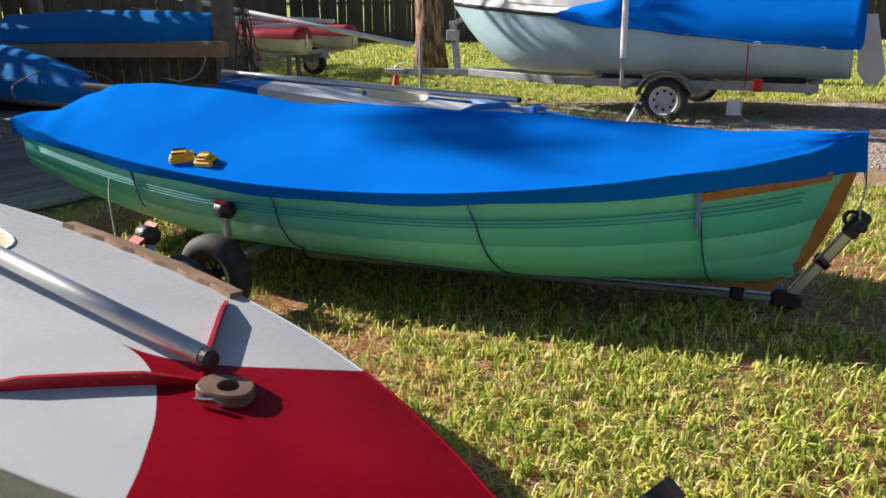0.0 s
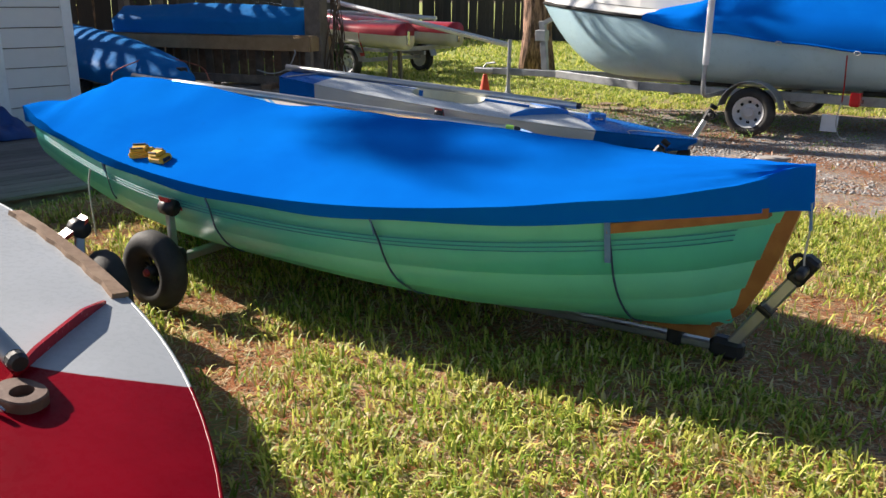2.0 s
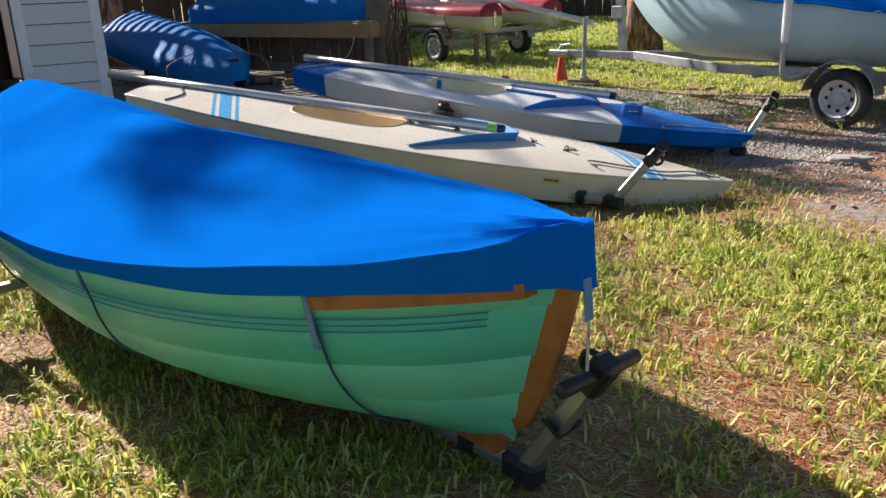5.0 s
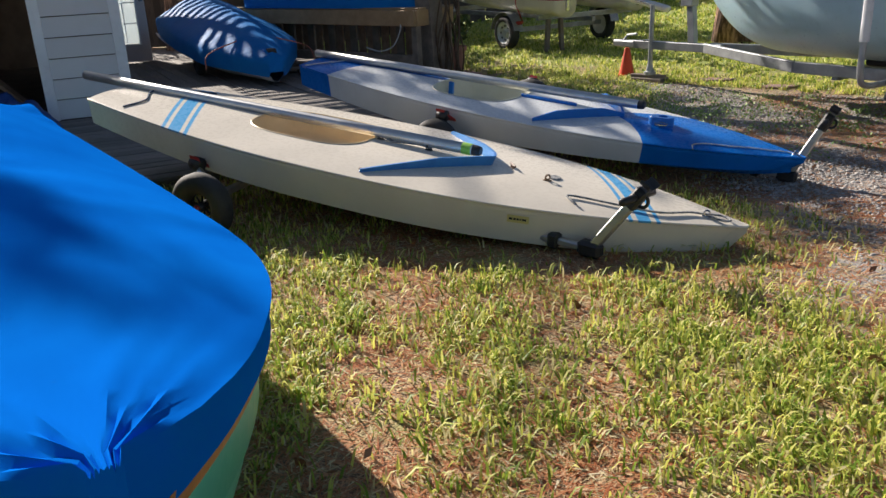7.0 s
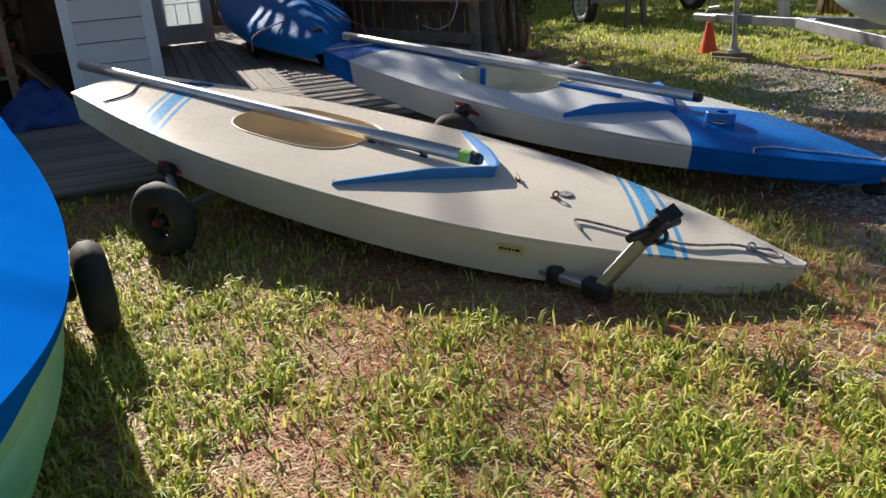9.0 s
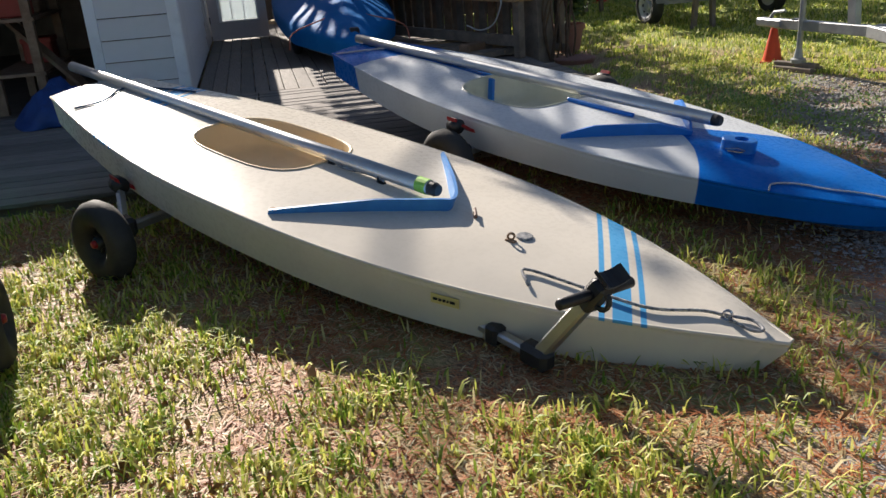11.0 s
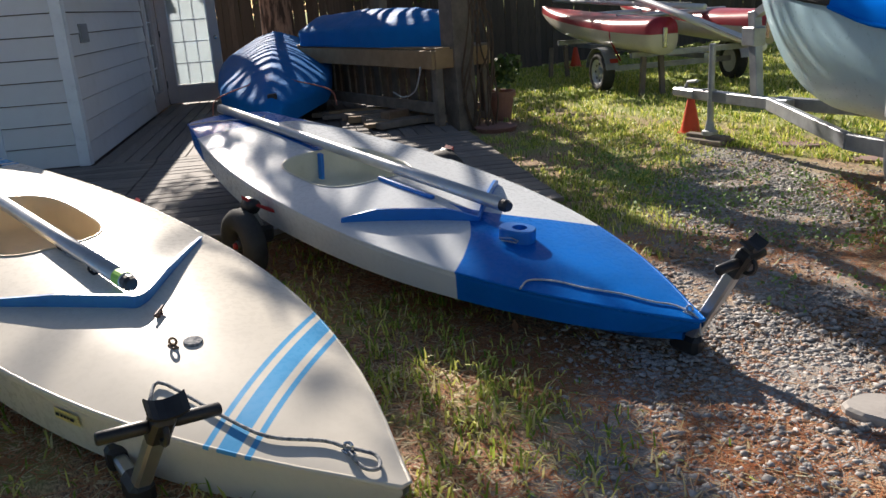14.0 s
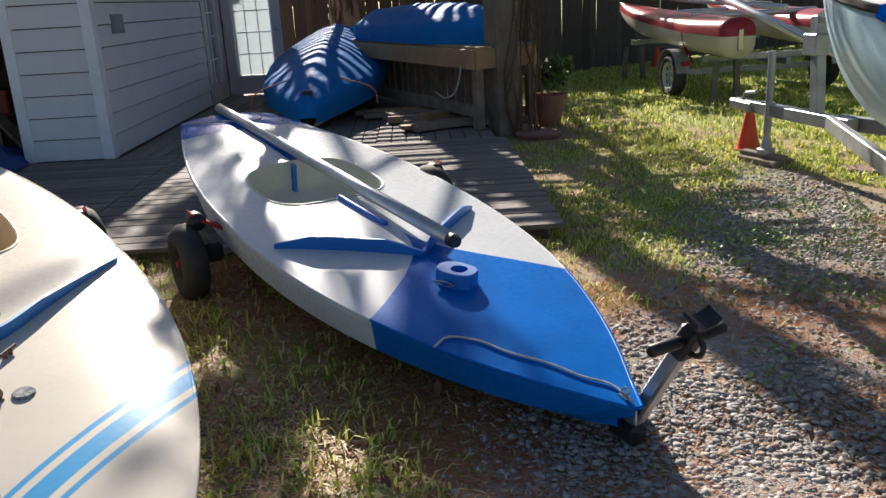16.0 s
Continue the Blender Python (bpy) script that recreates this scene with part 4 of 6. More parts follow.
# back wall is unseen and set short so sun reaches the open door
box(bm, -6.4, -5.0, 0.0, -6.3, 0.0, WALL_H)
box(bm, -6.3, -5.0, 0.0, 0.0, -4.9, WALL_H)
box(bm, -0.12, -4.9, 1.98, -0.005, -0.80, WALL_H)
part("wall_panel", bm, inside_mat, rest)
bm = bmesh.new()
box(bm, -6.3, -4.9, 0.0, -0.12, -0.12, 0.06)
tagged(new("floor", mesh_of(bm, "floor")), "plywood floor of the boathouse, coloured dark for shade", "floor", kind="structure").matrix_basis = HOUSE.copy()
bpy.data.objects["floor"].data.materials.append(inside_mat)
# roof is out of view, added at the height its shadow needs
bm = bmesh.new()
box(bm, -6.45, -5.1, WALL_H, 0.06, 0.10, WALL_H + 0.06, 0.01)
roof = solo("roof", bm, roof_mat, "unseen low dark felt roof, added to cast the boathouse shadow", "roof", kind="structure", m=HOUSE.copy())
# vent plate on the side wall
vent = house_local("wall_vent", "small grey square vent plate on the siding", "vent", "")
bm = bmesh.new()
box(bm, -0.80, 0.02, 1.20, -0.46, 0.035, 1.38, 0.004)
box(bm, -0.77, 0.034, 1.22, -0.49, 0.042, 1.36, 0.003)
part("plate", bm, plain("grey_vent", (0.3, 0.31, 0.33), (0.25, 0.26, 0.28), 0.5), vent)

# sidelight window in the side wall
win = house_local("window_1", "tall narrow white sidelight window", "window")
bm = bmesh.new()
for a, b, c, d in ((-4.95, -4.80, DECK_Z, 2.1), (-4.25, -4.05, DECK_Z, 2.1)):
    box(bm, a, -0.06, c, b, 0.03, d, 0.006)
for c, d in ((DECK_Z, 0.34), (2.0, 2.1)):
    box(bm, -4.80, -0.06, c, -4.25, 0.026, d, 0.006)
part("window_frame", bm, door_paint, win)
for k in range(5):
    z0 = 0.36 + k * 0.328
    for x0 in (-4.79, -4.52):
        bm = bmesh.new()
        box(bm, x0, -0.02, z0, x0 + 0.26, -0.012, z0 + 0.315)
        part("pane", bm, glass, win).visible_shadow = False
bm = bmesh.new()
for k in range(1, 5):
    box(bm, -4.79, -0.03, 0.347 + k * 0.328, -4.26, 0.0, 0.36 + k * 0.328)
box(bm, -4.53, -0.03, 0.35, -4.515, 0.0, 2.0)
part("muntin", bm, white_trim, win)
bm = bmesh.new()
box(bm, -4.79, -0.09, 0.35, -4.26, -0.07, 2.0)
part("blind", bm, curtain, win)

# door frame and open door leaf
frame_1 = house_local("door_frame", "mauve-grey frame round a dark doorway", "door frame")
bm = bmesh.new()
box(bm, -5.16, -0.1, DECK_Z, -4.96, 0.034, 2.12, 0.006)
box(bm, -6.15, -0.1, DECK_Z, -6.05, 0.03, 2.12, 0.006)
part("jamb", bm, door_paint, frame_1)
leaf = thing("door_1", HOUSE @ Matrix.Translation((-5.14, 0.05, DECK_Z + 0.02)) @ Matrix.Rotation(radians(91), 4, "Z"), "open mauve-grey door with a fifteen-pane glazed panel", "door", kind="structure")
bm = bmesh.new()
box(bm, 0.0, 0.0, 0.0, 0.14, 0.045, 2.02, 0.004)
box(bm, 0.73, 0.0, 0.0, 0.87, 0.045, 2.02, 0.004)
box(bm, 0.14, 0.002, 0.0, 0.73, 0.043, 0.26, 0.003)
box(bm, 0.14, 0.002, 1.88, 0.73, 0.043, 2.02, 0.003)
part("door_leaf", bm, door_paint, leaf)
bm = bmesh.new()
for a in (0.14, 0.715):
    box(bm, a, -0.006, 0.26, a + 0.02, 0.05, 1.88, 0.003)
for c in (0.26, 1.86):
    box(bm, 0.16, -0.006, c, 0.715, 0.05, c + 0.02, 0.003)
for k in (1, 2):
    box(bm, 0.155 + k * 0.187 - 0.006, 0.006, 0.28, 0.155 + k * 0.187 + 0.006, 0.04, 1.86)
for k in range(1, 5):
    box(bm, 0.16, 0.008, 0.28 + k * 0.317 - 0.006, 0.715, 0.038, 0.28 + k * 0.317 + 0.006)
part("muntin", bm, white_trim, leaf)
for i in range(3):
    for k in range(5):
        bm = bmesh.new()
        box(bm, 0.162 + i * 0.187, 0.012, 0.288 + k * 0.317, 0.335 + i * 0.187, 0.016, 0.588 + k * 0.317)
        part("pane", bm, glass, leaf).visible_shadow = False
bm = bmesh.new()
box(bm, 0.161, 0.026, 0.285, 0.714, 0.029, 1.858)
part("blind", bm, blind_glow, leaf, "pale translucent blind behind the panes")
bm = bmesh.new()
lathe(bm, [(0.0, 0.07), (0.026, 0.066), (0.03, 0.05), (0.012, 0.03), (0.012, 0.0), (0.03, 0.0)], 14, "y")
bmesh.ops.transform(bm, matrix=Matrix.Translation((0.81, -0.004, 0.95)) @ Matrix.Rotation(math.pi, 4, "Z"), verts=bm.verts)
part("door_knob", bm, chrome, leaf, smooth=True)
for z in (0.25, 1.0, 1.75):
    bm = bmesh.new()
    tube(bm, [(0.0, -0.008, z), (0.0, -0.008, z + 0.1)], 0.01, 8)
    part("hinge", bm, black_plastic, leaf)

# goods inside the open bay
shed_red = plain("faded_red_plastic", (0.4, 0.06, 0.04), (0.3, 0.05, 0.03), 0.6)
shelf = thing("storage_shelf", HOUSE @ pose(-1.5, -1.35, 0.06), "wooden storage shelf with boxes in the dark bay", "shelf")
for x in (0.0, 1.2):
    for y in (0.0, -0.4):
        bm = bmesh.new()
        box(bm, x - 0.04, y - 0.04, 0, x + 0.04, y + 0.04, 1.9)
        part("upright", bm, old_wood, shelf)
for z in (0.35, 0.85, 1.35, 1.8):
    bm = bmesh.new()
    box(bm, -0.06, -0.46, z, 1.26, 0.06, z + 0.03)
    part("shelf_board", bm, old_wood, shelf)
for x, z, w, h, mt in ((0.15, 0.38, 0.3, 0.25, shed_red), (0.2, 0.88, 0.35, 0.28, old_wood), (0.8, 0.88, 0.25, 0.22, shed_red), (0.6, 1.38, 0.4, 0.25, grey_lumber)):
    bm = bmesh.new()
    box(bm, 0, 0, 0, w, 0.28, h, 0.015)
    box(bm, -0.01, -0.01, h - 0.05, w + 0.01, 0.29, h, 0.008)
    solo("storage_box", bm, mt, "old storage box on a wooden shelf", "box", "boxes on the shelf", m=HOUSE @ pose(-1.5 + x, -1.65, 0.06 + z + 0.001))
bm = bmesh.new()
beam(bm, (-0.35, -0.85, 0.09), (-0.7, -2.0, 1.35), 0.14, 0.035)
solo("leaning_plank", bm, old_wood, "worn plank leaning inside the bay", "plank", m=HOUSE.copy())

# heaped blue tarp on the deck
bm = bmesh.new()
rows = []
for j in range(25):
    v = j / 24
    row = []
    for i in range(33):
        u = i / 32
        rad = (1 - (2 * v - 1) ** 2) ** 0.5 if 0 < v < 1 else 0.02
        h = 0.34 * (1 - (2 * u - 1) ** 2) * rad
        k = noise.fractal(Vector((u * 3.5, v * 5.0, 1.3)), 1.0, 2.0, 4)
        row.append(((u - 0.5) * 0.8 * (0.6 + 0.4 * rad), (v - 0.5) * 1.15, max(0.0, h * (0.75 + 0.55 * k)) + 0.012 * k * k))
    rows.append(row)
loft(bm, rows)
tarp_blue = plain("dark_blue_tarp", (0.012, 0.05, 0.2), (0.016, 0.07, 0.27), 0.6, 0.0, 6, 80, 0.25)
tidy(bm)
bmesh.ops.solidify(bm, geom=bm.faces[:], thickness=0.006)
solo("tarp", bm, tarp_blue, "crumpled blue tarp heaped on the deck", "tarp", smooth=True, m=HOUSE @ pose(0.25, -1.12, DECK_Z + 0.004, 0, 0, 100))

# covered dinghy on a dolly on the deck
E1 = Vector((math.cos(radians(-24)), math.sin(radians(-24)), 0))
E2 = Vector((-E1.y, E1.x, 0))


def covered_hull(name, m, L, wmax, hmax, keel, label, blunt=0.25):
    """An upturned-looking boat shape under a tight canvas cover with a ridge."""
    n, k = 40, 16
    bm = bmesh.new()
    rows = []
    for j in range(n + 1):
        u = j / n
        w = wmax * (blunt + (1 - blunt) * math.sin(math.pi * (0.1 + 0.56 * u)) ** 0.8) if u < 0.98 else wmax * 0.5
        w *= min(1.0, 0.22 + (u / 0.26) ** 0.7 * 0.78)
        top = hmax * (0.30 + 0.70 * math.sin(math.pi / 2 * min(1, u / 0.5))) if blunt < 0.5 else hmax * (0.8 + 0.2 * math.sin(math.pi * u))
        row = []
        for i in range(k + 1):
            f = -1 + 2 * i / k
            z = top * (1 - abs(f) ** 1.5)
            z += 0.018 * noise.noise(Vector((u * 9, f * 4, 0.7)))
            row.append((u * L, w * f * (1.0 - 0.1 * (abs(f) > 0.99)), z))
        edge_z = -0.16
        row = [(u * L, -w * 0.88, edge_z)] + row + [(u * L, w * 0.88, edge_z)]
        rows.append(row)
    loft(bm, [[(-0.02, y * 0.9, -0.1) for _, y, z in rows[0]]] + rows + [[(L + 0.02, y * 0.9, -0.1) for _, y, z in rows[-1]]])
    tidy(bm)
    ob = thing(name, m, label, "covered dinghy")
    part("canvas_cover", bm, canvas_dark, ob, smooth=True)
    bm = bmesh.new()
    rows = []
    for j in range(n + 1):
        u = j / n
        w = wmax * (blunt + (1 - blunt) * math.sin(math.pi * (0.06 + 0.56 * u)) ** 0.9)
        w *= min(1.0, 0.22 + (u / 0.26) ** 0.7 * 0.78)
        rise = 0.5 * max(0, 0.25 - u) / 0.25
        rows.append([(u * L, w * f, -0.13 - (keel - keel * rise) * (1 - abs(f) ** 2.2)) for f in np.linspace(-0.9, 0.9, 11)])
    loft(bm, rows)
    part("hull", tidy(bm), white_gel, ob, smooth=True)
    return ob


g = Graph("deep_blue_canvas")
canvas_dark = g.shade(g.mix(g.noise(4, 4), (0.006, 0.15, 0.46), (0.012, 0.21, 0.58)), 0.6, 0.0, g.noise(8, 3), 0.4, 0.03, Specular_IOR_Level=0.04)
k0 = Vector((-4.72, 10.44, 0.36))
kay = covered_hull("covered_dinghy", Matrix.Translation(k0) @ Matrix.Rotation(radians(156), 4, "Z") @ Matrix.Rotation(radians(-4.5), 4, "Y"), 4.4, 0.86, 0.37, 0.2, "dinghy under a tied dark blue canvas cover on a dolly")
strap = plain("orange_strap", (0.5, 0.16, 0.1), (0.42, 0.13, 0.08), 0.7)
for u in (0.75,):
    bm = bmesh.new()
    w = 0.68 if u < 1 else 0.78
    k = (0.185, 0.37)[u > 1]
    pts = [(u - 0.1, -w * 1.03, -0.12), (u, -w * 0.95, 0.1 * k + 0.02), (u + 0.05, -w * 0.45, 0.72 * k + 0.02), (u + 0.1, 0, k + 0.03), (u + 0.05, w * 0.45, 0.72 * k + 0.02), (u, w * 0.95, 0.1 * k + 0.02), (u - 0.1, w * 1.03, -0.12)]
    tube(bm, curve_pts(pts, 24), 0.008, 6)
    part("strap", bm, strap, kay, "faded orange tie strap")
for sgn in (-1, 1):
    c = k0 - E1 * 1.9 + E2 * sgn * 0.55
    w = thing("dolly_wheel", Matrix.Translation((c.x, c.y, DECK_Z + TYRE_R)) @ Matrix.Rotation(radians(156 + (0 if sgn < 0 else 180)), 4, "Z"), "black pneumatic dolly wheel under the covered dinghy", "wheel", "wheels under the covered dinghy")
    for nm, me in (("tyre", TYRE), ("rim", RIM), ("hub_cap", CAP)):
        new(nm, me).parent = w
trestle = thing("boat_trestle", Matrix.Translation((k0.x, k0.y, DECK_Z)) @ Matrix.Rotation(radians(156), 4, "Z"), "low frame under the covered dinghy", "trestle")
bm = bmesh.new()
beam(bm, (0.3, 0, 0.10), (2.3, 0, 0.2), 0.05, 0.05)
beam(bm, (1.9, -0.5, 0.2), (1.9, 0.5, 0.2), 0.05, 0.05)
part("frame", bm, aluminium, trestle)
bm = bmesh.new()
beam(bm, (0.32, 0, 0.0), (0.15, 0, 0.42), 0.06, 0.05)
box(bm, 0.08, -0.05, 0.34, 0.2, 0.05, 0.44, 0.01)
part("bow_post", bm, black_plastic, trestle)

# timber bench with a second covered dinghy
BEN = Matrix.Translation((-7.6, 11.93, DECK_Z)) @ Matrix.Rotation(radians(-1), 4, "Z")
BW, BD = 3.9, 0.7
bench = thing("timber_bench", BEN, "timber work bench with a pale front board", "bench")
for (a, b, w, h), mt, nm in ((((0, -0.02, 0.69), (BW, -0.02, 0.69), 0.04, 0.19), lumber, "front_board"), (((0, 0, 0.69), (0, BD, 0.69), 0.04, 0.19), lumber, "side_board"), (((BW, 0, 0.69), (BW, BD, 0.69), 0.04, 0.19), lumber, "side_board"), (((0.0, 0.03, 0.18), (BW, 0.03, 0.18), 0.05, 0.12), grey_lumber, "lower_rail")):
    bm = bmesh.new()
    beam(bm, a, b, w, h, bevel=0.005)
    part(nm, bm, mt, bench)
for k in range(4):
    bm = bmesh.new()
    y = 0.02 + k * 0.175
    box(bm, -0.02, y, 0.785, BW + 0.02, y + 0.165, 0.81, 0.004)
    part("top_plank", bm, lumber if k == 0 else grey_lumber, bench)
for x, y in ((0.05, 0.05), (BW - 0.05, 0.05), (0.05, BD - 0.05), (BW - 0.05, BD - 0.05), (BW / 2, 0.5)):
    bm = bmesh.new()
    box(bm, x - 0.045, y - 0.045, 0, x + 0.045, y + 0.045, 0.785, 0.006)
    part("leg", bm, grey_lumber, bench)
for k in range(25):
    bm = bmesh.new()
    x = 0.1 + k * 0.148
    box(bm, x, 0.35 + 0.02 * (k % 3), 0.12, x + 0.13, 0.38 + 0.02 * (k % 3), 0.62 + 0.03 * ((k * 5) % 4), 0.004)
    part("back_board", bm, old_wood if k % 3 else grey_lumber, bench)
covered_hull("covered_dinghy", BEN @ Matrix.Translation((3.72, 0.38, 0.965)) @ Matrix.Rotation(radians(180), 4, "Z"), 3.3, 0.46, 0.27, 0.05, "second dinghy under a blue canvas cover on the bench", 0.85)
bm = bmesh.new()
tube(bm, curve_pts([(3.05, -0.05, 0.32), (3.3, -0.06, 0.28), (3.55, -0.06, 0.36), (3.68, -0.06, 0.55), (3.68, -0.05, 0.62)], 24), 0.009, 6)
part("hanging_line", bm, rope_white, bench)
rng = random.Random(4)
for k in range(11):
    bm = bmesh.new()
    L = rng.uniform(0.9, 1.8)
    beam(bm, (0, 0, 0), (L, 0, 0), rng.uniform(0.09, 0.16), rng.uniform(0.04, 0.09), bevel=0.005)
    x, y = 2.0 + k * 0.16, -0.55 + rng.uniform(-0.1, 0.15)
    solo("scrap_timber", bm, lumber if k % 4 == 1 else grey_lumber, "loose weathered timber lying under the bench", "timber", "loose timbers under the bench", m=BEN @ pose(x, y, 0.05, 0, 0, 75 + rng.uniform(-18, 18)))
block = thing("timber_block", BEN @ pose(3.3, -0.38, 0.0, 0, 0, 12), "short weathered timber block on the deck", "block")
bm = bmesh.new()
box(bm, 0, 0, 0, 0.16, 0.3, 0.16, 0.012)
part("body", bm, old_wood, block)

# deck
deck = tagged(new("deck"), "weathered grey board deck with gaps between boards", "deck", kind="structure")
deck.matrix_basis = HOUSE.copy()
bm = bmesh.new()
box(bm, 3.06, -5.5, -0.12, 3.14, 3.6, DECK_Z - 0.03)
box(bm, -8.0, 3.5, -0.12, 3.14, 3.58, DECK_Z - 0.03)
box(bm, 0.1, -5.4, -0.12, 0.18, 3.5, DECK_Z - 0.03)
for k in range(8):
    box(bm, 0.2, -5.2 + k * 1.2, -0.12, 3.06, -5.14 + k * 1.2, DECK_Z - 0.04)
    box(bm, -0.6 - k, 0.05, -0.12, -0.55 - k, 3.5, DECK_Z - 0.04)
part("joist", bm, grey_lumber, deck)


def board_mesh(length, width):
    bm = bmesh.new()
    box(bm, -width / 2, 0, -0.03, width / 2, length, 0.0, 0.004)
    me = mesh_of(bm, "board")
    me.materials.append(board_mat)
    return me


long_b, short_b = board_mesh(3.04, 0.135), board_mesh(3.7, 0.135)
for i in range(22):
    for k in range(3):
        ob = new("board", long_b)
        ob.parent = deck
        ob.matrix_basis = pose(0.12 + i * 0.1425, -5.45 + k * 3.05 - (0.0 if k or i % 2 else 0.0), DECK_Z + 0.002 * ((i * 7 + k * 3) % 4 - 1.5), 0, 0, 0.15 * ((i * 5 + k) % 3 - 1))
for i in range(25):
    for k in range(2):
        ob = new("board", short_b)
        ob.parent = deck
        ob.matrix_basis = pose(0.04 - k * 3.71, 0.12 + i * 0.1425, DECK_Z + 0.002 * ((i * 3 + k) % 4 - 1.5), 0, 0, 90)

# pergola over the deck
def post(x, y, label, w=0.2, h=2.55):
    p = thing("pergola_post", Matrix.Translation((x, y, gz(x, y))), label, "post", "pergola posts")
    bm = bmesh.new()
    rows = []
    for k in range(9):
        z = h * k / 8
        tw = 0.006 * math.sin(k * 1.7)
        rows.append([(-w / 2 + tw - 0.02 * z, -w / 2, z), (w / 2 + tw - 0.02 * z, -w / 2, z), (w / 2 + tw - 0.02 * z, w / 2, z), (-w / 2 + tw - 0.02 * z, w / 2, z)])
    loft(bm, rows, close=True, cap0=True, cap1=True)
    part("timber", tidy(bm), grey_lumber, p)
    return p


post(-3.75, 12.2, "thick weathered timber post wrapped in vines", 0.24)
post(-4.4, 12.65, "rough timber post behind the bench", 0.2)
post(-7.4, 13.4, "timber post at the back of the deck", 0.14)
post(-8.6, 14.0, "timber post by the fence", 0.14)
pergola = house_local("pergola", "slatted pergola above the deck", "pergola", "")
for y in (1.3, 3.7):
    bm = bmesh.new()
    beam(bm, (-9.2, y, 2.5), (0.9, y, 2.5), 0.07, 0.16)
    part("beam", bm, grey_lumber, pergola)
bm = bmesh.new()
box(bm, -0.055, 0.35, 2.58, 0.055, 4.3, 2.6)
me = mesh_of(bm, "slat")
me.materials.append(grey_lumber)
for k in range(30):
    ob = new("slat", me)
    ob.parent = pergola
    ob.matrix_basis = pose(-9.1 + k * 0.26, 0, 0, 0, 0, 0.5 * ((k * 7) % 5 - 2))

# vines round the post
vine_mat = plain("dry_vine", (0.09, 0.055, 0.035), (0.15, 0.1, 0.065), 0.9, 0.0, 10, 80, 0.3)
vines = thing("climbing_vine", Matrix.Translation((-3.58, 12.33, 0)), "dry brown vine stems climbing the timber post", "vine")
rng = random.Random(11)
for k in range(14):
    bm = bmesh.new()
    a, r0 = rng.uniform(0, 6.28), rng.uniform(0.05, 0.22)
    pts = [(r0 * math.cos(a), r0 * math.sin(a), 0)]
    for j in range(1, 8):
        pts.append((0.17 * math.cos(a + j * 0.3) * rng.uniform(0.5, 1.2) - 0.04 * j / 7, 0.17 * math.sin(a + j * 0.3) * rng.uniform(0.5, 1.2), j * rng.uniform(0.26, 0.33)))
    tube(bm, curve_pts(pts, 24), [0.012 - 0.006 * i / 24 for i in range(25)], 5)
    part("stem", bm, vine_mat, vines)


def leaf_cloud(name, parent, clumps, per, size, mat, seed, flat=0.5):
    """Many small leaves in clumps round given centres (x, y, z, radius)."""
    r = np.random.RandomState(seed)
    cs = np.repeat(np.array(clumps), per, axis=0)
    n = len(cs)
    d = r.normal(size=(n, 3))
    d /= np.linalg.norm(d, axis=1)[:, None]
    c = cs[:, :3] + d * (cs[:, 3] * r.uniform(0.3, 1.05, n) ** 0.7)[:, None] * np.array([1, 1, 0.75])
    a = r.normal(size=(n, 3))
    a /= np.linalg.norm(a, axis=1)[:, None]
    b = np.cross(a, r.normal(size=(n, 3)))
    b /= np.linalg.norm(b, axis=1)[:, None]
    s = size * r.uniform(0.6, 1.3, n)[:, None]
    v = np.stack([c - a * s, c + b * s * flat, c + a * s, c - b * s * flat], axis=1)
    me = arrays(name, v, 4, np.arange(n * 4), mat)
    ob = new(name, me)
    ob.parent = parent
    return ob


def leaf_material(name, a, b):
    g = Graph(name)
    col = g.mix(g.island_random(), a, b)
    m = g.shade(col, 0.55, 0.0, Transmission_Weight=0.0, Subsurface_Weight=0.0)
    return m


leaf_green = leaf_material("green_leaves", (0.05, 0.10, 0.02), (0.12, 0.17, 0.04))
leaf_dark = leaf_material("dark_leaves", (0.025, 0.05, 0.015), (0.07, 0.10, 0.03))
needle_mat = leaf_material("pine_needles", (0.03, 0.06, 0.02), (0.08, 0.11, 0.03))

# flower pot
pot = thing("flower_pot", Matrix.Translation((-3.95, 12.88, 0)), "terracotta flower pot with a leafy plant", "flower pot")
terracotta = plain("terracotta", (0.32, 0.16, 0.12), (0.26, 0.13, 0.1), 0.8, 0.0, 8, 60, 0.2)
bm = bmesh.new()
lathe(bm, [(0.0, 0.0), (0.115, 0.0), (0.16, 0.27), (0.185, 0.27), (0.185, 0.33), (0.16, 0.33), (0.15, 0.28), (0.0, 0.28)], 24)
part("pot", bm, terracotta, pot, smooth=False)
leaf_cloud("foliage", pot, [(0, 0, 0.48, 0.2), (0.1, 0.05, 0.62, 0.16), (-0.1, 0.0, 0.58, 0.17)], 130, 0.045, leaf_green, 5)
bm = bmesh.new()
lathe(bm, [(0.0, 0.0), (0.2, 0.0), (0.23, 0.05), (0.21, 0.06), (0.0, 0.06)], 20)
solo("brick_saucer", bm, terracotta, "low reddish round stone by the deck corner", "stone", m=pose(-3.35, 12.35, 0.0))

# ---- traffic cones ----
orange = plain("orange_cone_plastic", (0.75, 0.08, 0.02), (0.65, 0.06, 0.02), 0.5, 0.0, 8, 60)


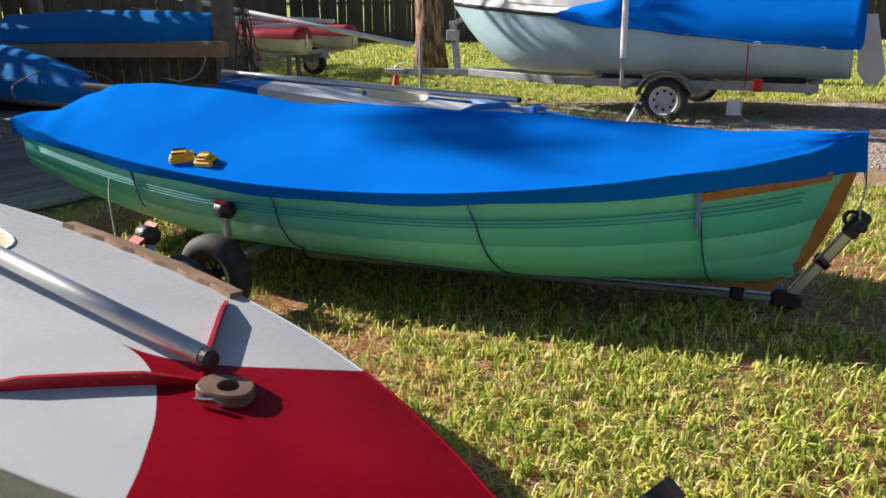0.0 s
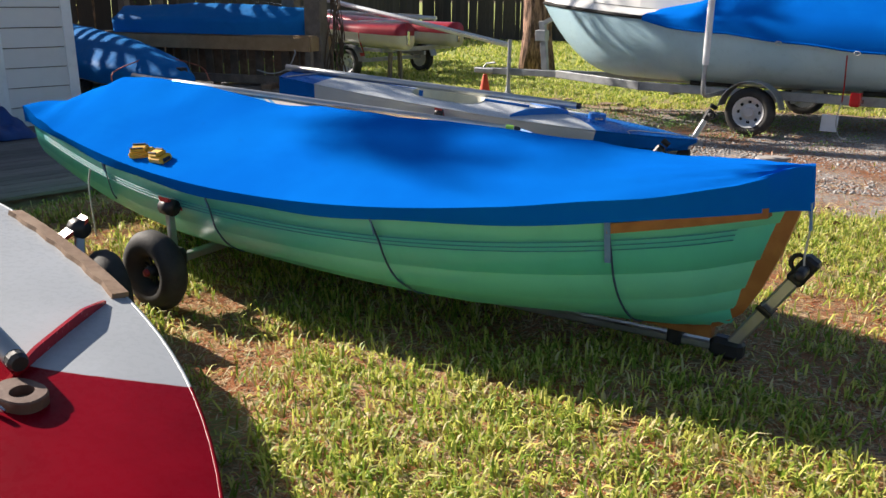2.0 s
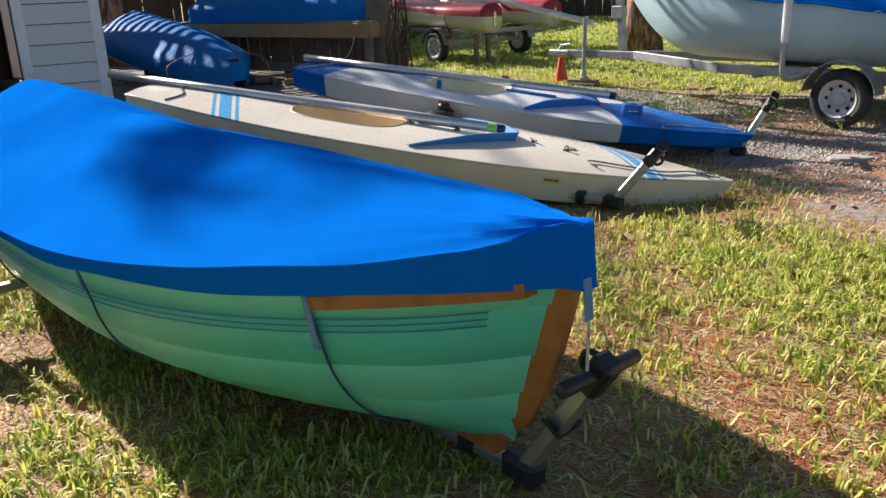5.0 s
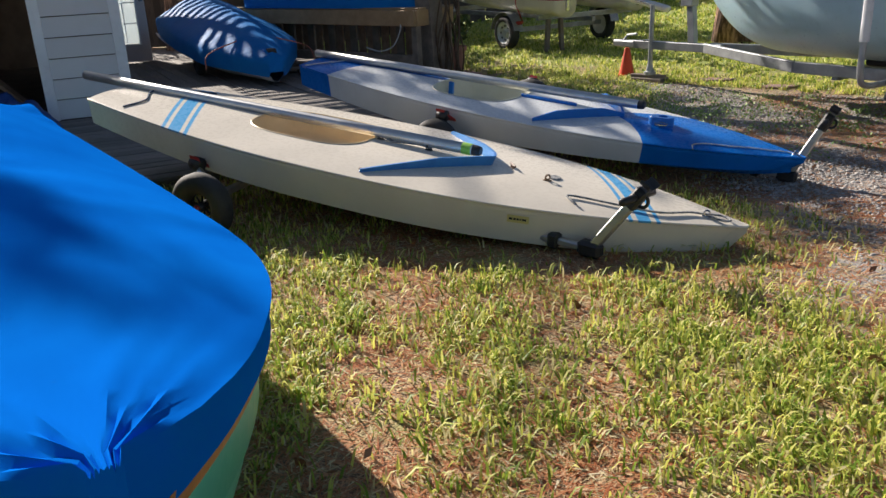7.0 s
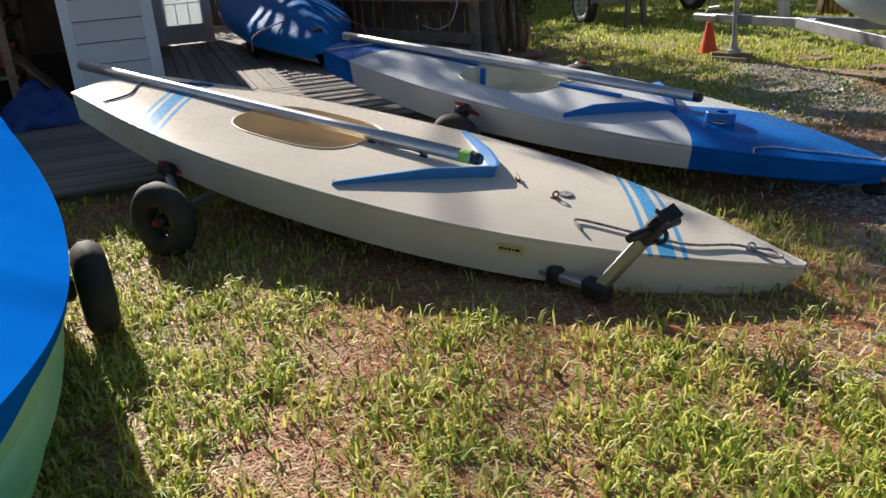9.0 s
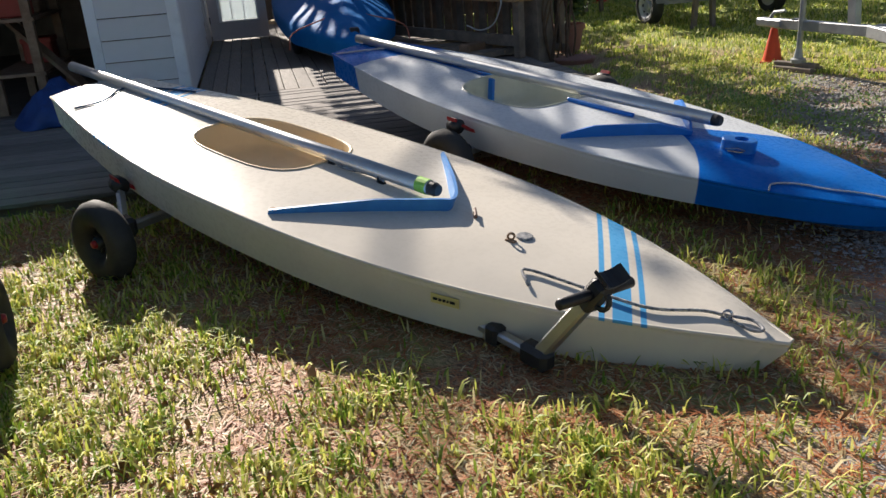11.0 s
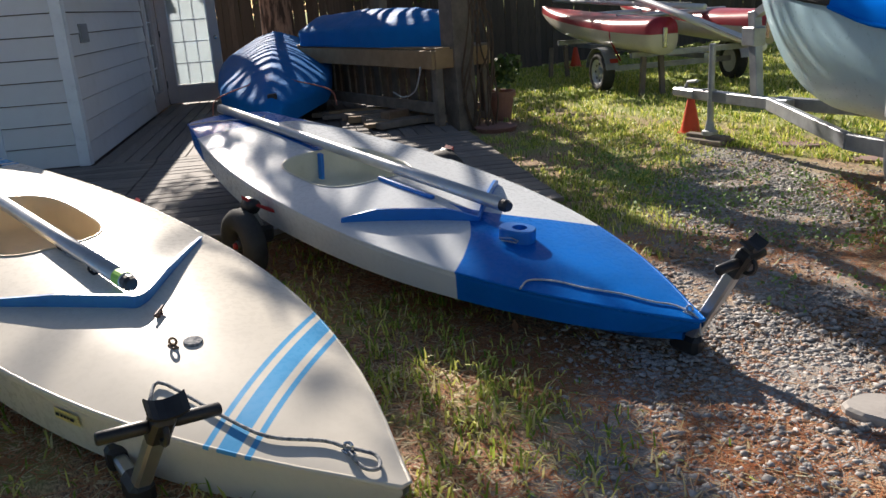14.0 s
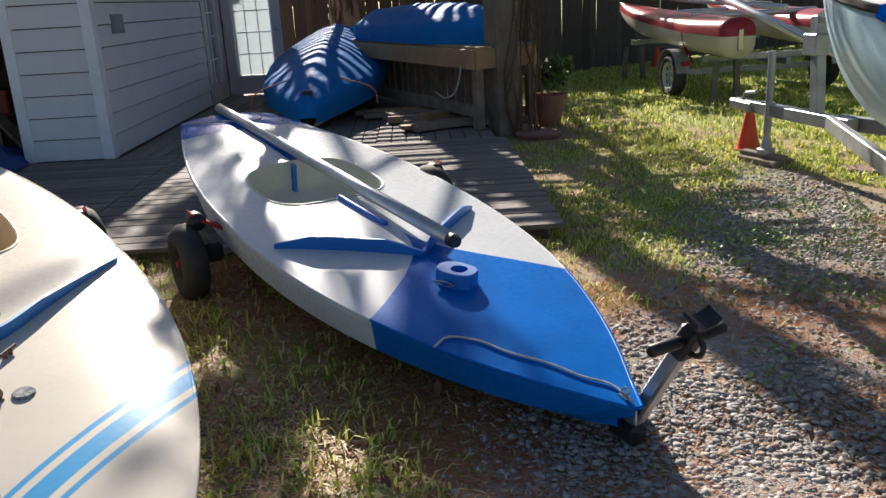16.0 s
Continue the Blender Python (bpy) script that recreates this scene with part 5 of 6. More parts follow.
def cone(x, y, h, tilt=0):
    c = thing("traffic_cone", pose(x, y, gz(x, y), 0, tilt, 20), "small orange plastic cone standing on the lawn", "traffic cone", "orange cones")
    bm = bmesh.new()
    lathe(bm, [(0.10 * h / 0.36, 0.02), (0.035, h * 0.93), (0.028, h), (0.012, h), (0.012, h * 0.9)], 20)
    part("body", bm, orange, c, smooth=True)
    bm = bmesh.new()
    s = 0.12 * h / 0.36
    box(bm, -s, -s, 0.0, s, s, 0.025, 0.006)
    part("base", bm, orange, c)


cone(-1.57, 13.30, 0.34)
cone(-7.95, 17.75, 0.38)

# ---- sailboat on its trailer ----
T_END, T_DIR = Vector((4.294, 11.339, 0)), Vector((-0.9527, 0.304, 0)).normalized()
TM = Matrix(((T_DIR.x, -T_DIR.y, 0, T_END.x), (T_DIR.y, T_DIR.x, 0, T_END.y), (0, 0, 1, 0), (0, 0, 0, 1)))
pale_blue = plain("pale_blue_gelcoat", (0.42, 0.60, 0.68), (0.37, 0.55, 0.64), 0.3, 0.0, 2, 30, 0.05, 0.004, 0.2)
sail_boat = thing("sailboat", TM, "pale blue sailboat with a white deck on a trailer", "boat")
SL = 5.15


def sail_half(u):
    return 0.78 + 0.2 * math.sin(math.pi * min(1, u / 0.8)) if u < 0.4 else max(0.02, 0.98 * (1 - ((u - 0.4) / 0.6) ** 2.3))


def sail_sheer(u):
    return 1.06 + 0.30 * u ** 1.6


def sail_keel(u):
    return 0.47 - 0.03 * math.sin(math.pi * u) + (0.85 * ((u - 0.74) / 0.26) ** 2.3 if u > 0.74 else 0)


bm = bmesh.new()
rows = []
for j in range(41):
    u = j / 40
    w, zs, zk = sail_half(u), sail_sheer(u), sail_keel(u)
    row = []
    for i in range(9):
        f = i / 8
        row.append((u * SL, -w * (1 - f ** (2.6 - 1.5 * max(0.0, (u - 0.45) / 0.55))) if i < 8 else 0.0, zs + (zk - zs) * math.sin(f * math.pi / 2) ** 0.9))
    row += [(a, -b, c) for a, b, c in row[-2::-1]]
    rows.append(row)
loft(bm, rows, cap0=True)
part("hull", tidy(bm), pale_blue, sail_boat, smooth=True)
for sgn in (-1, 1):
    bm = bmesh.new()
    tube(bm, [(j / 40 * SL, sgn * (sail_half(j / 40) + 0.01), sail_sheer(j / 40)) for j in range(41)], 0.022, 6)
    part("rub_rail", bm, dark_hole, sail_boat, "dark rub rail")
bm = bmesh.new()
rows = []
for j in range(41):
    u = j / 40
    w, z = sail_half(u), sail_sheer(u)
    rows.append([(u * SL, w * f, z + 0.01 + 0.14 * (1 - abs(f) ** 3)) for f in np.linspace(-1, 1, 13)])
loft(bm, rows)
part("deck", tidy(bm), white_gel, sail_boat, "white deck", smooth=True)
bm = bmesh.new()
rows = []
for j in range(15):
    u = 0.32 + 0.5 * j / 14
    w = min(0.62, sail_half(u) * 0.75)
    h = 0.42 * min(1, (1.0 - (u - 0.32) / 0.5) * 3 + 0.15)
    z = sail_sheer(u) + 0.1
    rows.append([(u * SL, -w, z), (u * SL, -w * 0.9, z + h * 0.8), (u * SL, -w * 0.6, z + h), (u * SL, w * 0.6, z + h), (u * SL, w * 0.9, z + h * 0.8), (u * SL, w, z)])
loft(bm, rows, cap0=True, cap1=True)
part("cabin", tidy(bm), white_gel, sail_boat)
bm = bmesh.new()
rows = []
for j in range(37):
    u = -0.015 + 0.66 * j / 36
    uc = max(0.0, u)
    w = sail_half(uc) + 0.03
    z = sail_sheer(uc)
    hang = (0.21 - 0.13 * min(1, max(0, u) / 0.45)) * min(1, (0.66 - u) / 0.08) + 0.006 * math.sin(u * 40)
    ridge = 0.75 * min(1.0, (0.68 - u) / 0.25)
    row = [(u * SL, -w - 0.01, z - hang)]
    for i in range(15):
        f = -1 + i / 7
        row.append((u * SL, w * f, z + 0.03 + ridge * (1 - abs(f) ** 1.25) + 0.03 * noise.noise(Vector((u * 12, f * 5, 2)))))
    row.append((u * SL, w + 0.01, z - hang))
    rows.append(row)
loft(bm, [[(rows[0][0][0] - 0.02, y, 0.9) for _, y, z in rows[0]]] + rows)
tidy(bm)
sail_cover = thing("sailboat_cover", TM, "blue canvas cover draped over the sailboat's cockpit", "boat cover")
part("canvas", bm, canvas, sail_cover, smooth=True)
for k in (0, -1):
    bm = bmesh.new()
    tube(bm, [row[k] for row in rows], 0.012, 6)
    part("hem", bm, canvas, sail_cover, smooth=True)
for j in (4, 11, 19, 27):
    for k in (0, -1):
        x, y, z = rows[j][k]
        bm = bmesh.new()
        tube(bm, [(x + 0.03 * math.cos(a), y + math.copysign(0.016, y), z - 0.015 + 0.02 * math.sin(a)) for a in np.linspace(0, math.tau, 11)[:-1]], 0.005, 6, closed=True)
        part("tie_loop", bm, rope_white, sail_cover, "white cord tie loop")
# rudder and lettering bars on the transom quarter
bm = bmesh.new()
rows = []
for t_, x0, x1 in ((0.42, -0.16, -0.3), (0.55, -0.06, -0.36), (0.9, -0.03, -0.27), (1.2, -0.02, -0.2)):
    rows.append([(x0, -0.018, t_), (x1, -0.018, t_), (x1, 0.018, t_), (x0, 0.018, t_)])
loft(bm, rows, close=True, cap0=True, cap1=True)
part("rudder", tidy(bm), white_gel, sail_boat)
bm = bmesh.new()
for a, b in ((0.22, 0.30), (0.33, 0.37), (0.39, 0.45), (0.47, 0.52)):
    y = -sail_half(a / SL) - 0.004
    box(bm, a, y - 0.003, 0.80, b, y + 0.012, 0.86)
part("name_lettering", bm, dark_hole, sail_boat)
# trailer
trailer = thing("boat_trailer", TM, "galvanised boat trailer under the pale blue sailboat", "trailer")
for sgn in (-1, 1):
    bm = bmesh.new()
    for a, b in (((0.3, sgn * 0.62, 0.40), (3.4, sgn * 0.62, 0.40)), ((3.4, sgn * 0.62, 0.40), (4.9, 0.04 * sgn, 0.42))):
        beam(bm, a, b, 0.05, 0.10, bevel=0.006)
    part("frame_rail", bm, galvanised, trailer)
bm = bmesh.new()
beam(bm, (4.7, 0, 0.42), (6.05, 0, 0.40), 0.08, 0.09, bevel=0.006)
part("tongue", bm, galvanised, trailer)
bm = bmesh.new()
box(bm, 5.95, -0.05, 0.36, 6.3, 0.05, 0.44, 0.015)
tube(bm, [(6.15, 0, 0.44), (6.1, 0, 0.5), (5.95, 0, 0.52)], 0.015, 8)
part("coupler", bm, galvanised, trailer)
for x in (0.4, 1.6, 3.0):
    bm = bmesh.new()
    beam(bm, (x, -0.62, 0.36), (x, 0.62, 0.36), 0.06, 0.08)
    part("cross_member", bm, galvanised, trailer)
bm = bmesh.new()
beam(bm, (1.9, -1.1, 0.3), (1.9, 1.1, 0.3), 0.05, 0.05)
part("axle", bm, galvanised, trailer)
bm = bmesh.new()
beam(bm, (5.1, 0, 0.40), (5.18, 0, 1.12), 0.09, 0.07, up=(0, 1, 0), bevel=0.006)
beam(bm, (5.18, 0, 1.08), (4.88, 0, 1.22), 0.06, 0.06)
box(bm, 5.10, -0.06, 0.85, 5.26, 0.06, 1.0, 0.01)
part("winch_post", bm, galvanised, trailer)
for sgn in (-1, 1):
    for x in (0.7, 2.6):
        bm = bmesh.new()
        tube(bm, [(x - 0.25, sgn * 0.4, 0.47), (x + 0.25, sgn * 0.4, 0.47)], 0.04, 10)
        part("roller", bm, rubber, trailer)


silver_paint = plain("silver_wheel_paint", (0.62, 0.63, 0.65), (0.5, 0.51, 0.53), 0.4, 0.2, 6, 60, 0.08)


def road_wheel(parent, m, r=0.29):
    w = thing("wheel", m, "", "")
    w.parent = parent
    bm = bmesh.new()
    prof = [(r * 0.62, -0.07), (r * 0.86, -0.085), (r * 0.97, -0.06), (r, -0.03), (r, 0.03), (r * 0.97, 0.06), (r * 0.86, 0.085), (r * 0.62, 0.07), (r * 0.62, -0.07)]
    lathe(bm, prof, 36, "y")
    part("tyre", bm, rubber, w, smooth=True)
    bm = bmesh.new()
    lathe(bm, [(0.0, -0.055), (0.05, -0.055), (0.055, -0.03), (r * 0.34, -0.02), (r * 0.52, -0.045), (r * 0.56, -0.065), (r * 0.64, -0.075), (r * 0.64, 0.07), (0.0, 0.06)], 30, "y")
    part("rim", bm, silver_paint, w, "silver painted steel rim")
    for k in range(8):
        bm = bmesh.new()
        a = k * math.tau / 8
        c = Vector((r * 0.44 * math.cos(a), -0.037, r * 0.42 * math.sin(a)))
        m2 = Matrix.Translation(c) @ Matrix.Rotation(-a, 4, "Y")
        box(bm, -0.016, -0.004, -0.017, 0.016, 0.004, 0.017, 0.005, m2)
        part("rim_slot", bm, dark_hole, w)
    return w


def fender(parent, x, y, z, r=0.36, w=0.2):
    bm = bmesh.new()
    rows = []
    for a in np.linspace(0.15, math.pi - 0.15, 15):
        c, s = math.cos(a), math.sin(a)
        rows.append([(x + r * c, y - w / 2, z + r * s), (x + r * c, y + w / 2, z + r * s), (x + (r - 0.008) * c, y + w / 2, z + (r - 0.008) * s), (x + (r - 0.02) * c, y - w / 2, z + (r - 0.02) * s)])
    loft(bm, rows, close=True, cap0=True, cap1=True)
    return part("fender", tidy(bm), galvanised, parent)


# near side of the trailer is +y in its own axes
for sgn in (1, -1):
    road_wheel(trailer, Matrix.Translation((1.9, sgn * 1.12, 0.26)) @ Matrix.Rotation(math.pi if sgn > 0 else 0, 4, "Z"), 0.26)
    fender(trailer, 1.9, sgn * 1.12, 0.26, 0.33)
guide_white = plain("white_pvc", (0.75, 0.76, 0.78), (0.68, 0.69, 0.71), 0.4)
bm = bmesh.new()
tube(bm, curve_pts([(2.36, 0.60, 0.40), (2.36, 1.0, 0.40), (2.36, 1.24, 0.41), (2.36, 1.33, 0.50), (2.36, 1.33, 0.82)], 24), 0.024, 10)
part("guide_bracket", bm, galvanised, trailer, "bent steel guide bracket")
bm = bmesh.new()
tube(bm, [(2.36, 1.33, 0.74), (2.355, 1.34, 2.1)], 0.036, 14)
part("guide_post", bm, guide_white, trailer, "white plastic guide post")
bm = bmesh.new()
box(bm, 0.86, 0.92, 0.38, 0.96, 1.02, 0.52, 0.012)
beam(bm, (0.91, 0.62, 0.40), (0.91, 0.93, 0.42), 0.04, 0.04)
part("tail_light", bm, plain("red_lens", (0.5, 0.01, 0.015), (0.4, 0.01, 0.012), 0.2), trailer, "red tail light")
bm = bmesh.new()
box(bm, 1.08, 0.79, 0.08, 1.25, 0.795, 0.26, 0.004)
part("number_plate", bm, white_trim, trailer)
bm = bmesh.new()
tube(bm, [(1.05, 0.97, 0.88), (1.06, 0.85, 0.55), (1.07, 0.8, 0.4)], 0.008, 6)
part("tie_down", bm, red_cap, trailer, "thin red tie-down strap")
bm = bmesh.new()
tube(bm, curve_pts([(1.08, 0.78, 0.38), (1.1, 0.8, 0.2), (1.05, 0.82, 0.05), (0.95, 0.86, 0.02)], 16), 0.006, 6)
part("light_cable", bm, rope_white, trailer)
# jack stand holding the tongue
jack = thing("trailer_jack", Matrix.Translation((-1.14, 13.04, gz(-1.14, 13.04))), "steel trailer jack on a timber foot", "jack")
bm = bmesh.new()
box(bm, -0.19, -0.11, 0.0, 0.19, 0.11, 0.045, 0.006)
box(bm, -0.22, -0.05, 0.044, 0.2, 0.03, 0.08, 0.005)
part("timber_foot", bm, grey_lumber, jack)
bm = bmesh.new()
tube(bm, [(0, 0, 0.075), (0, 0, 0.11), (0.0, 0, 0.12), (0, 0, 0.2)], [0.07, 0.07, 0.045, 0.03], 14)
tube(bm, [(0, 0, 0.15), (0.005, 0, 0.86)], 0.028, 12)
part("tube", bm, galvanised, jack, smooth=False)
bm = bmesh.new()
beam(bm, (0.02, 0.02, 0.44), (-0.1, 0.05, 0.44), 0.05, 0.06)
part("clamp", bm, galvanised, jack)

# ---- red catamaran on its trailer ----
C_DIR = Vector((-0.945, 0.326, 0)).normalized()
C_N = Vector((0.326, 0.945, 0)).normalized()
CM = Matrix(((C_DIR.x, -C_DIR.y, 0, -3.58), (C_DIR.y, C_DIR.x, 0, 15.2), (0, 0, 1, 0), (0, 0, 0, 1)))
maroon = plain("maroon_gelcoat", (0.42, 0.03, 0.045), (0.34, 0.025, 0.035), 0.3, 0.0, 3, 40, 0.05)
cat = thing("catamaran", CM, "red and cream catamaran strapped on a trailer", "boat")
for off in (0.0, -1.45):
    bm1, bm2 = bmesh.new(), bmesh.new()
    top, low = [], []
    n = 30
    for j in range(n + 1):
        u = j / n
        x = u * 4.05
        w = 0.29 * min(1, 0.6 + u * 2.0) * (1 - max(0, (u - 0.45) / 0.55) ** 2.0) + 0.015
        mid = 0.78 + 0.27 * u ** 1.4
        crown_h = 0.21 * (1 - 0.5 * u)
        deep = 0.23 * (1 - max(0, (u - 0.6) / 0.4) ** 2) + 0.02
        top.append([(x, off - w * math.cos(a), mid + crown_h * math.sin(a) ** 0.7) for a in np.linspace(0, math.pi, 13)])
        low.append([(x, off - w * math.cos(a), mid - deep * math.sin(a) ** 0.6) for a in np.linspace(0, math.pi, 13)])
    loft(bm1, top, cap0=True)
    loft(bm2, low, cap0=True)
    part("hull_top", tidy(bm1), maroon, cat, "glossy red deck", smooth=True)
    part("hull_bottom", tidy(bm2), cream_gel, cat, "cream lower hull", smooth=True)
    bm = bmesh.new()
    box(bm, -0.03, off - 0.03, 0.62, 0.03, off + 0.03, 0.86, 0.006)
    part("rudder_bracket", bm, chrome, cat)
for x in (1.1, 2.9):
    bm = bmesh.new()
    tube(bm, [(x, 0.1, 0.98), (x, -1.55, 0.98)], 0.04, 10)
    part("crossbeam", bm, spar_metal, cat)
bm = bmesh.new()
tube(bm, curve_pts([(0.95, 0.12, 0.42), (0.9, 0.3, 0.75), (0.95, 0.2, 0.94), (1.1, -0.1, 0.95)], 20), 0.012, 6)
part("strap", bm, red_cap, cat)
for a, b, r in (((-2.25, 0.2, 0.72), (5.4, -1.0, 1.75), 0.045), ((-0.4, -0.3, 1.08), (5.0, -0.6, 1.22), 0.035)):
    s = thing("mast", CM @ Matrix.Translation(a), "pale aluminium mast lashed along the catamaran", "mast", "lashed masts")
    bm = bmesh.new()
    v = Vector(b) - Vector(a)
    tube(bm, [Vector((0, 0, 0)), v * 0.5, v], r, 12)
    part("tube", bm, guide_white, s, smooth=True)
    bm = bmesh.new()
    tube(bm, [Vector((0.3, 0, 0.05)), v * 0.5 + Vector((0, 0, 0.03)), v + Vector((0, 0, 0.12))], 0.008, 5)
    part("shroud", bm, chrome, s)
ctr = thing("catamaran_trailer", CM, "low galvanised trailer carrying the catamaran", "trailer")
bm = bmesh.new()
for a, b in (((0.4, 0.25, 0.52), (0.4, -1.7, 0.52)), ((2.8, 0.25, 0.6), (2.8, -1.7, 0.6)), ((0.2, -0.72, 0.45), (4.6, -0.72, 0.45)), ((1.15, 0.25, 0.3), (1.15, -1.7, 0.3))):
    beam(bm, a, b, 0.06, 0.07)
part("frame", bm, galvanised, ctr)
for y, rot in ((0.30, math.pi), (-1.75, 0)):
    road_wheel(ctr, Matrix.Translation((1.15, y, 0.27)) @ Matrix.Rotation(rot, 4, "Z"), 0.27)
    fender(ctr, 1.15, y, 0.27, 0.33, 0.18)
bm = bmesh.new()
box(bm, 0.85, 0.2, 0.32, 1.0, 0.32, 0.46, 0.01)
part("tail_light", bm, red_cap, ctr)
for x in (0.3, 3.4):
    bm = bmesh.new()
    for y in (0.15, -0.15):
        beam(bm, (x, y, 0.0), (x, y * 0.8, 0.5), 0.06, 0.06)
    part("prop", bm, grey_lumber, ctr)

# ---- fences ----
fence_wood = Graph("fence_boards")
fr = fence_wood.piece_random()
fc = fence_wood.mix(fr, (0.06, 0.048, 0.04), (0.12, 0.098, 0.083))
fence_mat = fence_wood.shade(fence_wood.mix(fence_wood.ramp(fence_wood.noise(6, 5, 0.7, stretch=(6, 6, 0.6)), 0.4, 0.7), fc, (0.06, 0.05, 0.045)), 0.9, 0.0, fence_wood.noise(8, 5, stretch=(8, 8, 0.6)), 0.5, 0.01)
bm = bmesh.new()
rows = []
for z in (0.02, 1.72, 1.80):
    c = 0.05 if z > 1.75 else 0.0765
    rows.append([(-c, -0.01, z), (c, -0.01, z), (c, 0.01, z), (-c, 0.01, z)])
loft(bm, rows, close=True, cap0=True, cap1=True)
picket = mesh_of(tidy(bm), "picket")
picket.materials.append(fence_mat)


def fence(name, a, b, label):
    a, b = Vector((*a, 0)), Vector((*b, 0))
    d = (b - a)
    n = int(d.length / 0.155)
    f = tagged(new(name), label, "fence", kind="structure")
    ang = math.atan2(d.y, d.x)
    f.matrix_basis = Matrix.Translation(a) @ Matrix.Rotation(ang, 4, "Z")
    r = random.Random(n)
    for i in range(n):
        o = new("picket", picket)
        o.parent = f
        o.matrix_basis = pose(i * 0.155 + 0.08, 0, r.uniform(-0.03, 0.02), 0, r.uniform(-1.2, 1.2), r.uniform(-2, 2))
    for z in (0.35, 1.4):
        bm = bmesh.new()
        beam(bm, (0, -0.04, z), (d.length, -0.04, z), 0.05, 0.09)
        part("rail", bm, grey_lumber, f)
    for i in range(int(d.length / 2.4) + 1):
        bm = bmesh.new()
        box(bm, i * 2.4 - 0.05, -0.13, 0, i * 2.4 + 0.05, -0.03, 1.85)
        part("fence_post", bm, grey_lumber, f)


fence("fence_left", (-9.1, 20.5), (-8.7, 15.6), "dark weathered picket fence beside the lawn")
fence("fence_back_deck", (-8.7, 15.6), (-14.2, 12.3), "dark weathered picket fence behind the deck")
fence("fence_rear", (20.0, 33.0), (-9.1, 30.0), "long grey picket fence at the back of the yard")
fence("fence_left_far", (-9.1, 30.0), (-9.1, 20.5), "shaded picket fence far along the lawn")

# ---- trees ----
def tree(x, y, r0, h, label, crown_c, mat, seed, per=60, size=0.13, lean=(0, 0)):
    t = thing("pine_tree", Matrix.Translation((x, y, -0.05)), label, "tree", "yard trees")
    rnd = random.Random(seed)
    bm = bmesh.new()
    pts, rs = [], []
    for k in range(13):
        f = k / 12
        pts.append((lean[0] * f * h + 0.05 * math.sin(f * 5 + seed), lean[1] * f * h + 0.05 * math.sin(f * 4 + 2 * seed), f * h))
        rs.append(r0 * (1.25 - 0.25 * min(1, f * 12)) * (1 - 0.75 * f))
    tube(bm, pts, rs, 16)
    for v in bm.verts:
        k = noise.noise(Vector((v.co.x * 6, v.co.y * 6, v.co.z * 1.5)))
        v.co.x += v.co.x / r0 * 0.03 * k if r0 else 0
    part("trunk", bm, bark_mat, t, smooth=True)
    clumps = []
    for cx, cy, cz, cr, n in crown_c:
        bm = bmesh.new()
        tube(bm, curve_pts([(lean[0] * cz * 0.8, lean[1] * cz * 0.8, cz * 0.8), (cx * 0.5, cy * 0.5, cz * 0.95), (cx, cy, cz)], 10), [r0 * 0.22 * (1 - i / 13) for i in range(11)], 6)
        part("limb", bm, bark_mat, t)
        for _ in range(n):
            clumps.append((cx + rnd.gauss(0, cr * 0.5), cy + rnd.gauss(0, cr * 0.5), cz + rnd.gauss(0, cr * 0.35), rnd.uniform(0.2, 0.45)))
    leaf_cloud("crown", t, clumps, per, size, mat, seed, 0.22)
    return t


# crown is out of view; its clumps are placed to shade deck and gravel
tree(-10.4, 13.0, 0.31, 11, "tall pine with reddish plated bark behind the deck", [(3.13, 1.0, 5.6, 1.1, 7), (1.78, 0.35, 6.8, 1.2, 5), (3.46, 2.77, 6.4, 1.0, 6), (1.95, 3.1, 8.4, 1.3, 6), (0.8, 2.64, 7.2, 1.1, 4), (1.33, -2.2, 5.5, 0.3, 4), (1.95, -1.92, 5.6, 0.36, 5), (-3.04, -1.25, 6.3, 0.45, 9), (-1.6, -1.66, 5.7, 0.6, 8)], needle_mat, 3)
tree(-1.75, 17.2, 0.30, 10, "pine with deeply furrowed bark beyond the trailers", [(0.9, 0.6, 6.0, 1.2, 10), (-1.0, 0.3, 7.0, 1.3, 10), (0.2, -0.6, 8.2, 1.4, 10)], needle_mat, 8)
# this pine is unseen, added only for the soft shadow on the skiff's cover
tree(-16.0, 13.0, 0.2, 9.5, "unseen pine added to cast a soft shadow on the blue cover", [(-0.1, -4.2, 10.1, 0.3, 5)], needle_mat, 12, per=48)
rng = random.Random(21)
for k in range(16):
    x = -14 + k * 2.3 + rng.uniform(-0.6, 0.6)
    y = 34 + rng.uniform(0, 4) if x > -10 else 21 + rng.uniform(0, 5)
    if k < 4:
        x, y = ((-16.0, 18.0), (-13.0, 18.0), (-19.0, 20.0), (-11.5, 19.5))[k]
    cr = [(rng.uniform(-1.5, 1.5), rng.uniform(-1, 1), rng.uniform(1.5, 6.5), 1.5, 9) for _ in range(6)]
    tree(x, y, 0.22, 8.5, "leafy yard tree beyond the fence", cr, leaf_dark, 30 + k, 45, 0.2)
